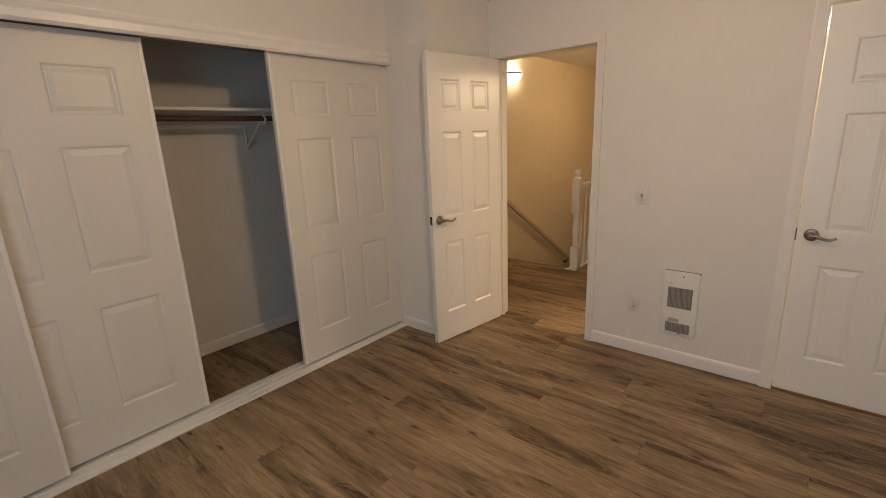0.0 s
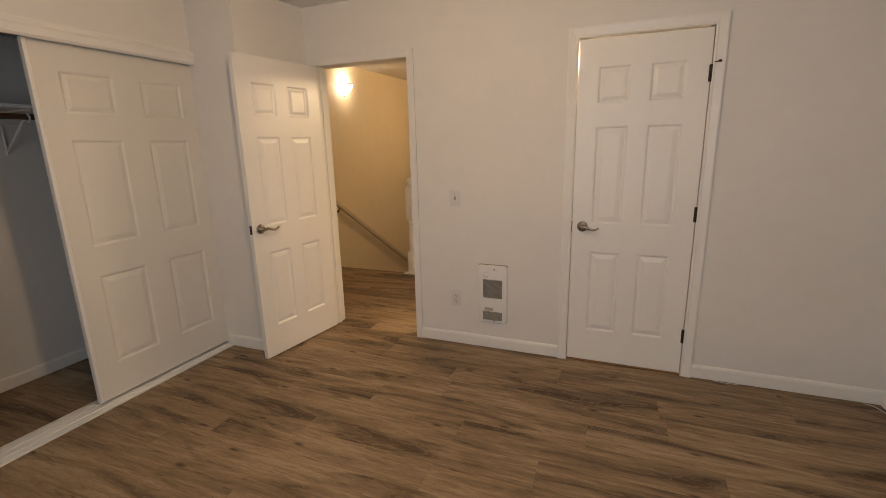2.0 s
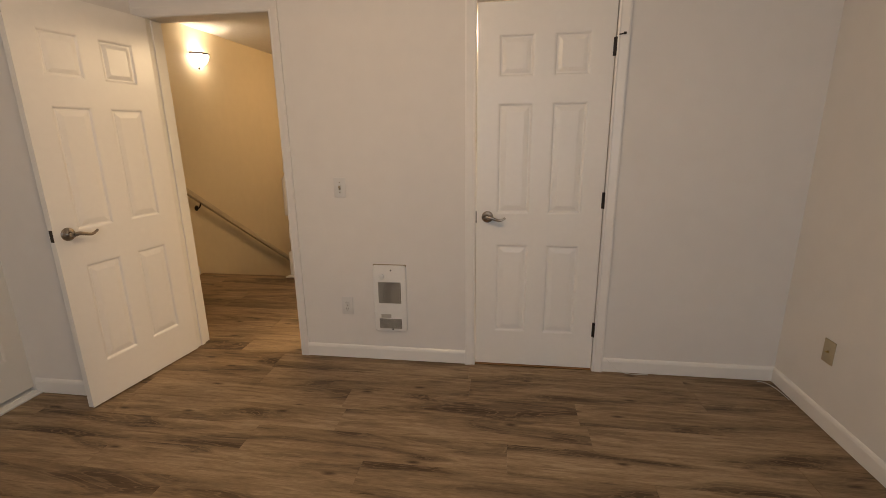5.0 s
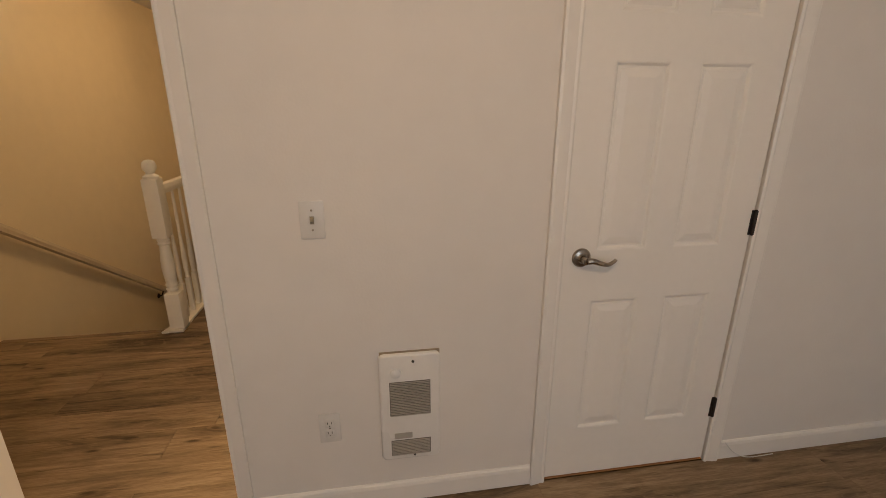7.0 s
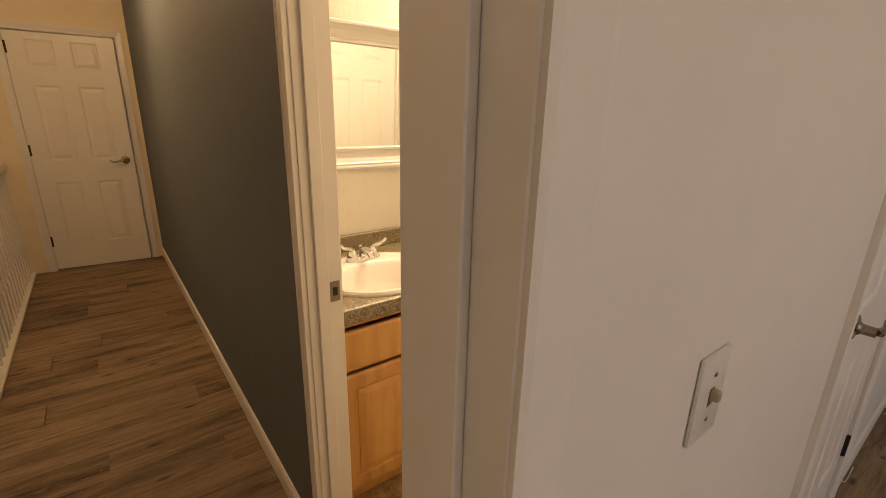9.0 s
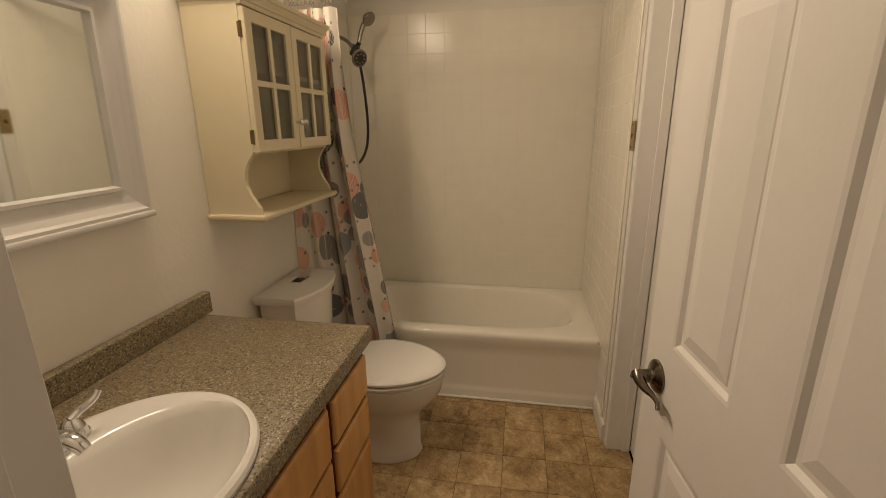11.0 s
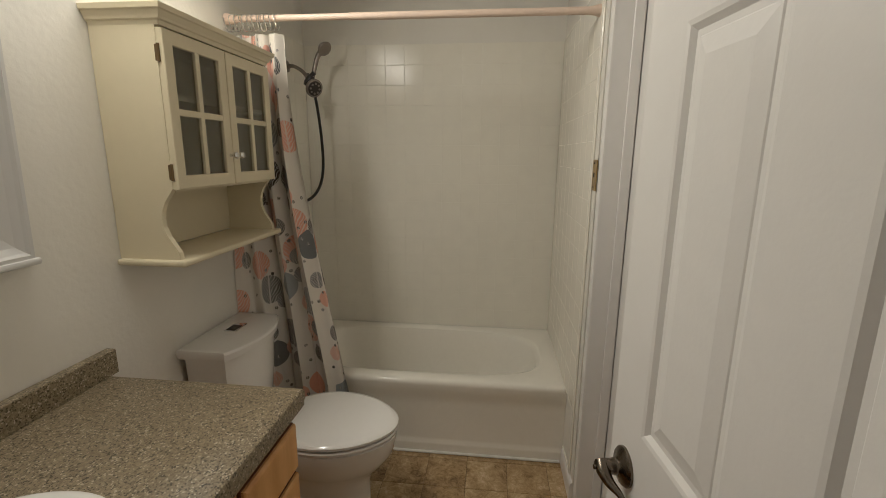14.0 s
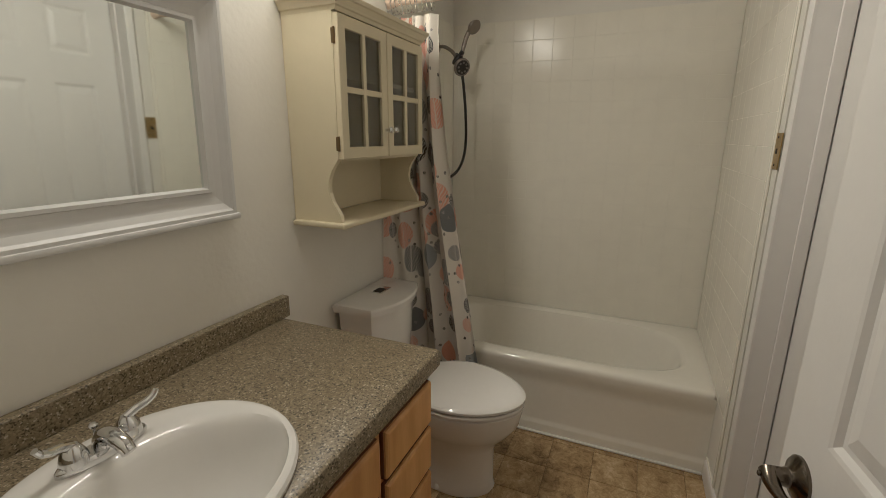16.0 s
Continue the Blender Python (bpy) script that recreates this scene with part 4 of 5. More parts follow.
sw = cover_plate("light_switch", "white plastic toggle light switch plate", "switch", pose(-0.586, 0, 1.092))
part("toggle", box(-0.005, 0.005, -0.016, -0.005, -0.003, 0.011, bevel=0.002), BEIGE, sw, "yellowed toggle lever")
part("toggle_slot", box(-0.006, 0.006, -0.0066, -0.0055, -0.012, 0.012, bevel=0.0003), NICKEL, sw)
for z in (-0.030, 0.030):
    part("screw", lathe([(0, 0), (0.0035, 0), (0.0025, 0.0015), (0, 0.0018)], 10, pose(0, -0.006, z, 90)), NICKEL, sw)


def outlet(label, m, material=PLASTIC):
    ob = cover_plate("wall_outlet", label, "outlet", m, material)
    for z in (-0.0195, 0.0195):
        face = part("socket", box(-0.0165, 0.0165, -0.0085, -0.005, z - 0.014, z + 0.014, bevel=0.0035, seg=2), material, ob, "", True)
        for x in (-0.0065, 0.0065):
            part("slot", box(x - 0.0012, x + 0.0012, -0.0089, -0.008, z - 0.001, z + 0.008), DARK, face)
        part("ground_hole", lathe([(0, 0), (0.0024, 0), (0.0024, 0.0005), (0, 0.0005)], 8, pose(0, -0.0085, z - 0.008, 90)), DARK, face)
    part("screw", lathe([(0, 0), (0.003, 0), (0.002, 0.0013), (0, 0.0015)], 8, pose(0, -0.006, 0, 90)), NICKEL, ob)
    return ob


outlet("white plastic duplex outlet beside the heater", pose(-0.588, 0, 0.355))
outlet("white plastic duplex outlet on the bare wall", pose(EAST, -0.753, 0.361, 0, 0, -90))
cv = cover_plate("cable_plate", "beige metal coaxial cable wall plate", "wall plate", pose(EAST, -0.365, 0.369, 0, 0, -90), BEIGE)
part("jack", lathe([(0, 0), (0.006, 0), (0.006, 0.003), (0.0045, 0.003), (0.0045, 0.010), (0, 0.010)], 12, pose(0, -0.006, 0, 90)), BRASS, cv)
cord = thing("loose_cable", "thin white loose cable lying along the baseboard", "cable", pose(0.99, -0.012, 0))
part("cable", tube(curve_points([(0.0, -0.001, 0.088), (0.02, -0.004, 0.065), (0.05, -0.006, 0.035), (0.09, -0.008, 0.012), (0.14, -0.010, 0.003), (0.24, -0.008, 0.003)], 6), 0.0018, 8), PLASTIC, cord, "", True)
cord2 = thing("loose_cable", "thin white cable end curled in the corner", "cable", pose(1.80, -0.05, 0))
part("cable", tube(curve_points([(0.02, 0.028, 0.003), (0.05, 0.020, 0.003), (0.072, -0.01, 0.003), (0.085, -0.06, 0.003), (0.090, -0.15, 0.003)], 6), 0.002, 8), PLASTIC, cord2, "", True)
# ceiling lamp
def ceiling_lamp(x, y, label):
    cl = thing("ceiling_lamp", label, "ceiling lamp", pose(x, y, CEILING))
    part("pan", lathe([(0, -0.03), (0.15, -0.03), (0.16, -0.02), (0.16, 0.0), (0, 0.0)], 28), TRIM, cl, "", True)
    dome = part("shade", lathe([(0.14, -0.03), (0.135, -0.05), (0.11, -0.075), (0.06, -0.095), (0, -0.10)], 28), DOME, cl, "glowing white glass dome", True)
    dome.visible_shadow = False


ceiling_lamp(-0.3, -1.85, "white glass dome lamp on the bedroom ceiling, lit")
ceiling_lamp(-1.25, 3.0, "white glass dome lamp on the hall ceiling, lit")

# ---- hall things ----
# stairs down along the west wall
RISE, RUN = 0.185, 0.285
st = thing("stairs", "carpeted straight stairs going down from the hall", "stairs", pose(0, NOSE, 0), kind="structure")
tread = mesh("tread", box(HALL_W, RAIL_X - 0.022, -0.025, RUN, -0.03, 0, bevel=0.008, seg=2), CARPET)
riser = mesh("riser", box(HALL_W, RAIL_X - 0.022, 0, 0.02, -RISE, -0.03), CARPET)
for k in range(13):
    part("riser", riser, CARPET, st, m=pose(0, k * RUN, -k * RISE))
    part("tread", tread, CARPET, st, m=pose(0, k * RUN + 0.02, -(k + 1) * RISE))
tagged(new("floor_lower", mesh("floor_lower", box(HALL_W, RAIL_X, NOSE, HALL_N + 2.0, -2.9, -2.6), CARPET)), "dark carpet at the foot of the stairs", "floor", kind="structure")
tagged(new("nosing", mesh("nosing", box(HALL_W, RAIL_X + 0.06, NOSE - 0.035, NOSE + 0.012, -0.03, 0.002, bevel=0.006, seg=2), LAMINATE)), "brown wood-look nosing at the top of the stairs", "stair nosing", kind="structure")

# balustrade
bal = thing("balustrade", "cream-white painted turned wooden stair balustrade", "railing", pose(RAIL_X, 1.60, 0))
NEWEL = [(0.0, 0), (0.045, 0), (0.045, 0.245), (0.040, 0.262), (0.030, 0.272), (0.037, 0.288), (0.030, 0.300), (0.037, 0.316), (0.031, 0.330), (0.035, 0.36), (0.0405, 0.42), (0.0385, 0.48), (0.030, 0.555),
         (0.029, 0.58), (0.037, 0.592), (0.031, 0.604), (0.037, 0.617), (0.031, 0.628), (0.040, 0.640)]
nw = part("newel_post", lathe(NEWEL[3:], 20), RAILS, bal, "turned newel post with ball cap", True)
part("post_foot", box(-0.045, 0.045, -0.045, 0.045, 0, 0.262, bevel=0.006, seg=2), RAILS, nw, "", True)
part("post_block", box(-0.045, 0.045, -0.045, 0.045, 0.632, 1.000, bevel=0.007, seg=2), RAILS, nw, "", True)
part("ball_cap", lathe([(z[0], z[1] + 0.028) for z in ((0.044, 0.970), (0.044, 0.985), (0.030, 0.995), (0.022, 1.003), (0.026, 1.012), (0.038, 1.028), (0.041, 1.046), (0.036, 1.066), (0.022, 1.080), (0, 1.085))], 20), RAILS, nw, "", True)
L = HALL_N - 1.60
part("hand_rail", prism([(-0.03, 0.895), (0.03, 0.895), (0.033, 0.915), (0.03, 0.935), (0.022, 0.948), (0, 0.953), (-0.022, 0.948), (-0.03, 0.935), (-0.033, 0.915)], 0.045, L, ALONG_Y), RAILS, bal, "", True)
part("shoe_rail", box(-0.045, 0.045, -0.07, L, 0.001, 0.022, bevel=0.004), RAILS, bal)
part("landing_trim", prism([(-0.088, -0.070), (-0.046, -0.070), (-0.046, 0.05), (-0.060, 0.05)], 0.001, 0.012), RAILS, bal, "white painted trim board beside the post")
BAL = [(0.011, 0.27), (0.015, 0.285), (0.011, 0.295), (0.0155, 0.33), (0.0165, 0.40), (0.013, 0.50), (0.0095, 0.62), (0.011, 0.70), (0.0085, 0.90)]
bm_b = merge(lathe(BAL, 10), box(-0.016, 0.016, -0.016, 0.016, 0.02, 0.27, bevel=0.003))
me_b = mesh("baluster", bm_b, RAILS, True)
nb = 27
for k in range(nb):
    part("baluster", me_b, RAILS, bal, m=pose(0, 0.13 + k * (L - 0.18) / (nb - 1), 0))

# handrail on the stair wall
hr = thing("stair_handrail", "plain stained wooden handrail on dark wall brackets", "handrail", pose(HALL_W, 1.33, 0.965))
slope = -0.635
part("rail", loft([[(0.055 + u, y, y * slope + v) for u, v in ((-0.02, -0.032), (0.02, -0.032), (0.022, 0.0), (0.015, 0.028), (-0.015, 0.028), (-0.022, 0.0))] for y in (0.0, 4.6)]), HANDRAIL, hr)
for y in (0.31, 2.26, 3.6):
    part("bracket", merge(tube(curve_points([(0.0, y, y * slope - 0.085), (0.035, y, y * slope - 0.08), (0.055, y, y * slope - 0.035)], 4), 0.007, 8), lathe([(0, 0), (0.028, 0), (0.026, 0.006), (0, 0.008)], 16, pose(0, y, y * slope - 0.085, 0, 90, 0))), BRONZE, hr, "dark bronze bracket", True)

# sconce
sc = thing("wall_sconce", "half-bowl opal glass wall sconce with bronze rim, lit", "wall lamp", pose(HALL_W, 1.98, 2.165))
part("backplate", lathe([(0, 0), (0.05, 0), (0.05, 0.006), (0.04, 0.012), (0, 0.014)], 24, pose(0, 0, 0.0, 0, 90, 0)), BRONZE, sc, "", True)


def half_bowl(profile, n=16):
    rings = []
    for r, z in profile:
        rings.append([(r * math.sin(math.pi * k / n) * 0.9 + 0.006, -r * math.cos(math.pi * k / n), z) for k in range(n + 1)])
    return loft(rings, caps=False)


bowl = part("shade", half_bowl([(0.012, -0.085), (0.045, -0.072), (0.08, -0.045), (0.105, -0.008), (0.118, 0.03), (0.114, 0.03), (0.10, -0.005), (0.076, -0.04), (0.04, -0.066), (0.01, -0.078)]), OPAL, sc, "glowing opal glass half bowl", True)
part("rim", half_bowl([(0.114, 0.030), (0.123, 0.030), (0.124, 0.046), (0.114, 0.046), (0.114, 0.030)]), BRONZE, sc, "dark bronze rim", True)
part("finial", lathe([(0, -0.108), (0.007, -0.104), (0.010, -0.096), (0.006, -0.088), (0.014, -0.082), (0, -0.080)], 12, pose(0.012, 0, 0)), BRONZE, sc, "", True)

# ---- bathroom ----
# tub
TX0, TX1, TY0, TY1, TZ = 1.190, EAST - 0.002, FUR + 0.002, ALC_N - 0.004, 0.385
tub = thing("bathtub", "white enamelled alcove bathtub with plain apron", "bathtub", pose(TX0, TY0, 0))
TW, TL = TX1 - TX0, TY1 - TY0


def tub_ring(cx, cy, ax, ay, z, power, n=64):
    out = []
    for k in range(n):
        a = 6.28318 * (k + 0.5) / n
        c, s = math.cos(a), math.sin(a)
        out.append((cx + ax * math.copysign(abs(c) ** (2 / power), c), cy + ay * math.copysign(abs(s) ** (2 / power), s), z))
    return out


cx, cy = TW / 2 + 0.002, TL / 2
rings = [tub_ring(TW / 2, cy, TW / 2 - 0.001, cy, TZ - 0.030, 60), tub_ring(TW / 2, cy, TW / 2, cy, TZ - 0.020, 60), tub_ring(TW / 2, cy, TW / 2 - 0.003, cy - 0.002, TZ - 0.010, 60),
         tub_ring(TW / 2, cy, TW / 2 - 0.009, cy - 0.005, TZ - 0.003, 60), tub_ring(TW / 2, cy, TW / 2 - 0.020, cy - 0.012, TZ, 60), tub_ring(cx, cy, TW / 2 - 0.072, cy - 0.082, TZ, 3.5), tub_ring(cx, cy, TW / 2 - 0.084, cy - 0.095, TZ - 0.006, 3.4),
         tub_ring(cx, cy, TW / 2 - 0.092, cy - 0.110, TZ - 0.03, 3.2), tub_ring(cx, cy, TW / 2 - 0.125, cy - 0.16, TZ - 0.15, 3.0), tub_ring(cx, cy, TW / 2 - 0.15, cy - 0.21, 0.11, 2.7),
         tub_ring(cx, cy, TW / 2 - 0.20, cy - 0.28, 0.07, 3.0), tub_ring(cx, cy, TW / 2 - 0.30, cy - 0.5, 0.062, 2.5)]
b = loft(rings, caps=False)
b.faces.ensure_lookup_table()
bmesh.ops.holes_fill(b, edges=[e for e in b.edges if e.is_boundary and e.verts[0].co.z < 0.1])
bmesh.ops.recalc_face_normals(b, faces=b.faces[:])
part("basin", b, TUB, tub, "", True)
part("apron", prism([(0.009, 0.0), (0.009, 0.042), (0.011, 0.052), (0.016, 0.062), (0.018, 0.075), (0.018, 0.255), (0.0165, 0.275), (0.013, 0.295), (0.008, 0.315), (0.004, 0.332), (0.0018, 0.347), (0.0012, 0.358), (0.05, 0.358), (0.05, 0.0)], -0.0015, TL - 0.001, ALONG_Y), TUB, tub, "", True)
part("drain", lathe([(0, 0.0), (0.024, 0.0), (0.026, 0.003), (0, 0.004)], 18, pose(cx, TL - 0.42, 0.063)), CHROME, tub, "chrome drain", True)
part("overflow_plate", lathe([(0, 0.0), (0.032, 0.0), (0.030, 0.008), (0, 0.011)], 20, pose(cx, TL - 0.155, 0.26, 78)), CHROME, tub, "chrome overflow plate", True)
structure("trim_caulk", box(TX0 - 0.004, TX0 + 0.011, TY0 + 0.01, TY1, 0.0, 0.010, bevel=0.003), CAULK, "white caulk line along the tub foot", "caulk")

# vanity: cabinet with face frame, drawers and doors
VX1, VY0, VTOP = 0.285, 1.012, 0.782
van = thing("vanity_cabinet", "honey oak bathroom vanity cabinet with raised-panel doors", "cabinet", pose(BATH_W, VY0, 0))
vw = VX1 - BATH_W
for c in ((0.002, 0.018, 0.02, BATH_N - VY0 - 0.002, 0.10, VTOP), (vw - 0.016, vw, 0.02, BATH_N - VY0 - 0.002, 0.0, VTOP)):
    part("side_panel", box(*c, bevel=0.001), OAK, van)
part("bottom_panel", box(0.018, vw - 0.016, 0.02, BATH_N - VY0 - 0.002, 0.10, 0.116), OAK, van)
part("back_panel", box(0.018, vw - 0.016, BATH_N - VY0 - 0.008, BATH_N - VY0 - 0.002, 0.116, VTOP), OAK, van)
part("toe_kick", box(0.002, vw - 0.002, 0.07, 0.10, 0.001, 0.10), OAK, van)


def oak_part(name, c, bevel=0.0015):
    return part(name, box(*c, bevel=bevel), OAK, van)


for x0, x1 in ((0.002, 0.030), (0.305, 0.345), (0.630, 0.672), (vw - 0.022, vw)):
    oak_part("stile", (x0, x1, 0.0, 0.02, 0.10, VTOP))
for x0, x1 in ((0.030, 0.305), (0.345, 0.630), (0.672, vw - 0.022)):
    for z0, z1 in ((0.10, 0.14), (VTOP - 0.035, VTOP), (0.585, 0.61)):
        oak_part("rail", (x0, x1, 0.002, 0.02, z0, z1))


def oak_front(name, x0, x1, z0, z1, raised):
    """Drawer front or door: dark-stained back lip, eased face, and a raised panel in a groove on the doors."""
    t, e = 0.021, 0.052
    def frame_rings(steps):
        return [[(x0 + o, -d, z0 + o), (x1 - o, -d, z0 + o), (x1 - o, -d, z1 - o), (x0 + o, -d, z1 - o)] for o, d in steps]
    face = [(0.0015, 0.010), (0.0015, t - 0.006), (0.005, t - 0.002), (0.011, t)]
    if raised:
        face += [(e, t), (e + 0.003, t - 0.007), (e + 0.012, t - 0.008)]
    else:
        face += [(0.013, t)]
    ob = part(name, loft(frame_rings(face)), OAK, van)
    part("back_lip", loft(frame_rings([(0, 0.0005), (0, 0.009), (0.001, 0.0099)])), DARK_OAK, ob, "dark-stained routed edge")
    if raised:
        part("raised_panel", loft(frame_rings([(e + 0.012, t - 0.0079), (e + 0.013, t - 0.006), (e + 0.036, t - 0.0005), (e + 0.038, t - 0.0005)])), OAK, ob)
    return ob


for x0, x1 in ((0.022, 0.318), (0.337, 0.640)):
    oak_front("drawer_front", x0, x1, 0.600, 0.742, False)
    oak_front("door", x0, x1, 0.128, 0.588, True)
for z0, z1 in ((0.615, 0.742), (0.470, 0.600), (0.128, 0.455)):
    oak_front("drawer_front", 0.664, vw - 0.010, z0, z1, False)

# countertop with splash and the sink cut-out
SX, SY, SA, SB = -0.340, 1.212, 0.240, 0.215
CX1, CY0, CTOP = 0.314, 0.983, 0.822
ct = thing("countertop", "grey-brown speckled laminate countertop with backsplash", "countertop", pose(BATH_W, CY0, VTOP))


def ellipse(a, bb, z, n=48, x=0.0, y=0.0):
    return [(x + a * math.cos(6.28318 * k / n), y + bb * math.sin(6.28318 * k / n), z) for k in range(n)]


def slab(x0, x1, y0, y1, z0, z1, hole, n=48):
    """A slab with an oval hole and a rounded front and right edge."""
    hx, hy, ha, hb = hole
    def rect(o, z):
        out = []
        for k in range(n):
            a = 6.28318 * k / n
            c, s = math.cos(a), math.sin(a)
            rx0, rx1, ry0, ry1 = x0, x1 - o, y0 + o, y1
            f = min((rx1 - hx) / c if c > 1e-6 else 1e9, (rx0 - hx) / c if c < -1e-6 else 1e9, (ry1 - hy) / s if s > 1e-6 else 1e9, (ry0 - hy) / s if s < -1e-6 else 1e9)
            out.append((hx + c * f, hy + s * f, z))
        for cxx, cyy in ((rx0, ry0), (rx1, ry0), (rx1, ry1), (rx0, ry1)):
            i = min(range(n), key=lambda j: (out[j][0] - cxx) ** 2 + (out[j][1] - cyy) ** 2)
            out[i] = (cxx, cyy, z)
        return out
    return loft([ellipse(ha, hb, z1, n, hx, hy), rect(0.012, z1), rect(0.004, z1 - 0.004), rect(0, z1 - 0.012), rect(0, z0 + 0.006), rect(0.006, z0), ellipse(ha, hb, z0, n, hx, hy), ellipse(ha, hb, z1, n, hx, hy)], caps=False)


part("slab", slab(0.001, CX1 - BATH_W, 0, BATH_N - CY0 - 0.001, 0, CTOP - VTOP, (SX - BATH_W, SY - CY0, SA - 0.016, SB - 0.012)), STONE, ct, "", True)
part("front_edge", box(0.001, CX1 - BATH_W - 0.001, 0.001, 0.02, -0.012, 0.012, bevel=0.004), STONE, ct)
part("backsplash", box(0.001, 0.330 - BATH_W, BATH_N - CY0 - 0.029, BATH_N - CY0 - 0.001, CTOP - VTOP, CTOP - VTOP + 0.069, bevel=0.002), STONE, ct)
part("side_splash", box(0.001, 0.020, 0.05, BATH_N - CY0 - 0.032, CTOP - VTOP, CTOP - VTOP + 0.069, bevel=0.002), STONE, ct)

snk = thing("sink", "white oval ceramic drop-in bathroom sink", "sink", pose(SX, SY, CTOP))
prof = [(1.0, 1.0, 0, 0.000), (1.005, 1.005, 0, 0.008), (0.988, 0.988, 0, 0.015), (0.955, 0.955, 0, 0.0185), (0.925, 0.90, -0.006, 0.0175), (0.875, 0.755, -0.036, 0.0145), (0.85, 0.715, -0.042, 0.007),
        (0.825, 0.69, -0.045, -0.004), (0.78, 0.65, -0.045, -0.026), (0.71, 0.59, -0.044, -0.058), (0.61, 0.51, -0.041, -0.091), (0.46, 0.385, -0.036, -0.122), (0.26, 0.22, -0.031, -0.141), (0.10, 0.085, -0.030, -0.147)]
part("bowl", loft([ellipse(SA * fa, SB * fb, z, 56, 0, cyy) for fa, fb, cyy, z in prof], caps=False), CERAMIC, snk, "", True)
part("drain", lathe([(0, 0.0), (0.026, 0.0), (0.028, 0.003), (0.020, 0.004), (0, 0.002)], 18, pose(0, -0.030, -0.147)), CHROME, snk, "chrome drain", True)

fa = thing("faucet", "chrome centerset faucet with two lever handles", "faucet", pose(SX + 0.012, SY + SB - 0.068, CTOP + 0.0150) @ Matrix.Diagonal((0.86, 0.86, 0.86, 1)))
part("base", loft([ellipse(0.088 * f, 0.027 * f, z, 32) for f, z in ((1, 0), (1, 0.010), (0.94, 0.016), (0.8, 0.020))]), CHROME, fa, "", True)
for s in (-1, 1):
    h = part("handle", lathe([(0.026, 0.012), (0.026, 0.02), (0.023, 0.034), (0.018, 0.044), (0.014, 0.05), (0.011, 0.054), (0, 0.056)], 20, pose(s * 0.052, 0, 0)), CHROME, fa, "chrome handle hub", True)
    pts = curve_points([(s * 0.052, 0, 0.050), (s * 0.070, -0.004, 0.060), (s * 0.090, -0.010, 0.067), (s * 0.105, -0.014, 0.076), (s * 0.113, -0.016, 0.088)], 5)
    part("lever", tube(pts, [0.010 - 0.0035 * i / (len(pts) - 1) for i in range(len(pts))], 10), CHROME, h, "", True)
pts = curve_points([(0, 0.0, 0.012), (0, -0.010, 0.040), (0, -0.040, 0.050), (0, -0.072, 0.042), (0, -0.088, 0.028)], 6)
part("spout", tube(pts, [0.021 - 0.007 * i / (len(pts) - 1) for i in range(len(pts))], 14), CHROME, fa, "", True)
part("lift_rod", lathe([(0.003, 0.015), (0.003, 0.05), (0.008, 0.053), (0.009, 0.058), (0.006, 0.062), (0, 0.063)], 12, pose(0, 0.022, 0)), CHROME, fa, "", True)

# toilet
TOX = 0.768
to = thing("toilet", "white two-piece ceramic toilet with the lid closed", "toilet", pose(TOX, BATH_N, 0))


def egg(a, front, back, z, cyy, n=40):
    out = []
    for k in range(n):
        t = 6.28318 * k / n
        s, c = math.sin(t), math.cos(t)
        out.append((a * c * (1 - 0.10 * (s < 0) * s * s), cyy + (back if s > 0 else front) * s, z))
    return out


Y0 = -0.45
foot = [(0.105, 0.155, 0.25, 0.0), (0.108, 0.160, 0.25, 0.012), (0.101, 0.153, 0.25, 0.04), (0.099, 0.152, 0.25, 0.12), (0.099, 0.153, 0.25, 0.19), (0.110, 0.172, 0.25, 0.228), (0.142, 0.212, 0.24, 0.268), (0.172, 0.246, 0.23, 0.318), (0.182, 0.258, 0.22, 0.37), (0.185, 0.262, 0.21, 0.392), (0.178, 0.255, 0.20, 0.398)]
part("bowl", loft([egg(a, f, bk, z, Y0) for a, f, bk, z in foot]), CERAMIC, to, "", True)
part("seat", loft([egg(a, f, bk, z, Y0) for a, f, bk, z in ((0.178, 0.255, 0.20, 0.399), (0.187, 0.264, 0.205, 0.401), (0.189, 0.266, 0.205, 0.410), (0.186, 0.262, 0.20, 0.415))]), CERAMIC, to, "", True)
part("lid", loft([egg(a, f, bk, z, Y0) for a, f, bk, z in ((0.172, 0.248, 0.195, 0.4165), (0.180, 0.257, 0.205, 0.4200), (0.189, 0.267, 0.208, 0.4245), (0.189, 0.267, 0.208, 0.433), (0.182, 0.258, 0.20, 0.440), (0.165, 0.238, 0.185, 0.443))]), CERAMIC, to, "white closed toilet lid", True)
for s in (-1, 1):
    part("hinge_cap", box(s * 0.075 - 0.018, s * 0.075 + 0.018, -0.252, -0.222, 0.405, 0.432, bevel=0.006, seg=2), CERAMIC, to, "", True)
    part("bolt_cap", lathe([(0.013, 0), (0.012, 0.01), (0.006, 0.017), (0, 0.018)], 12, pose(s * 0.098, Y0 + 0.05, 0.012)), CERAMIC, to, "", True)


def bow(hw, y0, y1, bulge, z, n=12):
    """Tank outline: straight back and sides, bowed front."""
    front = [(-hw + 2 * hw * k / n, y0 - bulge * (1 - (2 * k / n - 1) ** 2), z) for k in range(n + 1)]
    return front + [(hw, y1, z), (-hw, y1, z)]


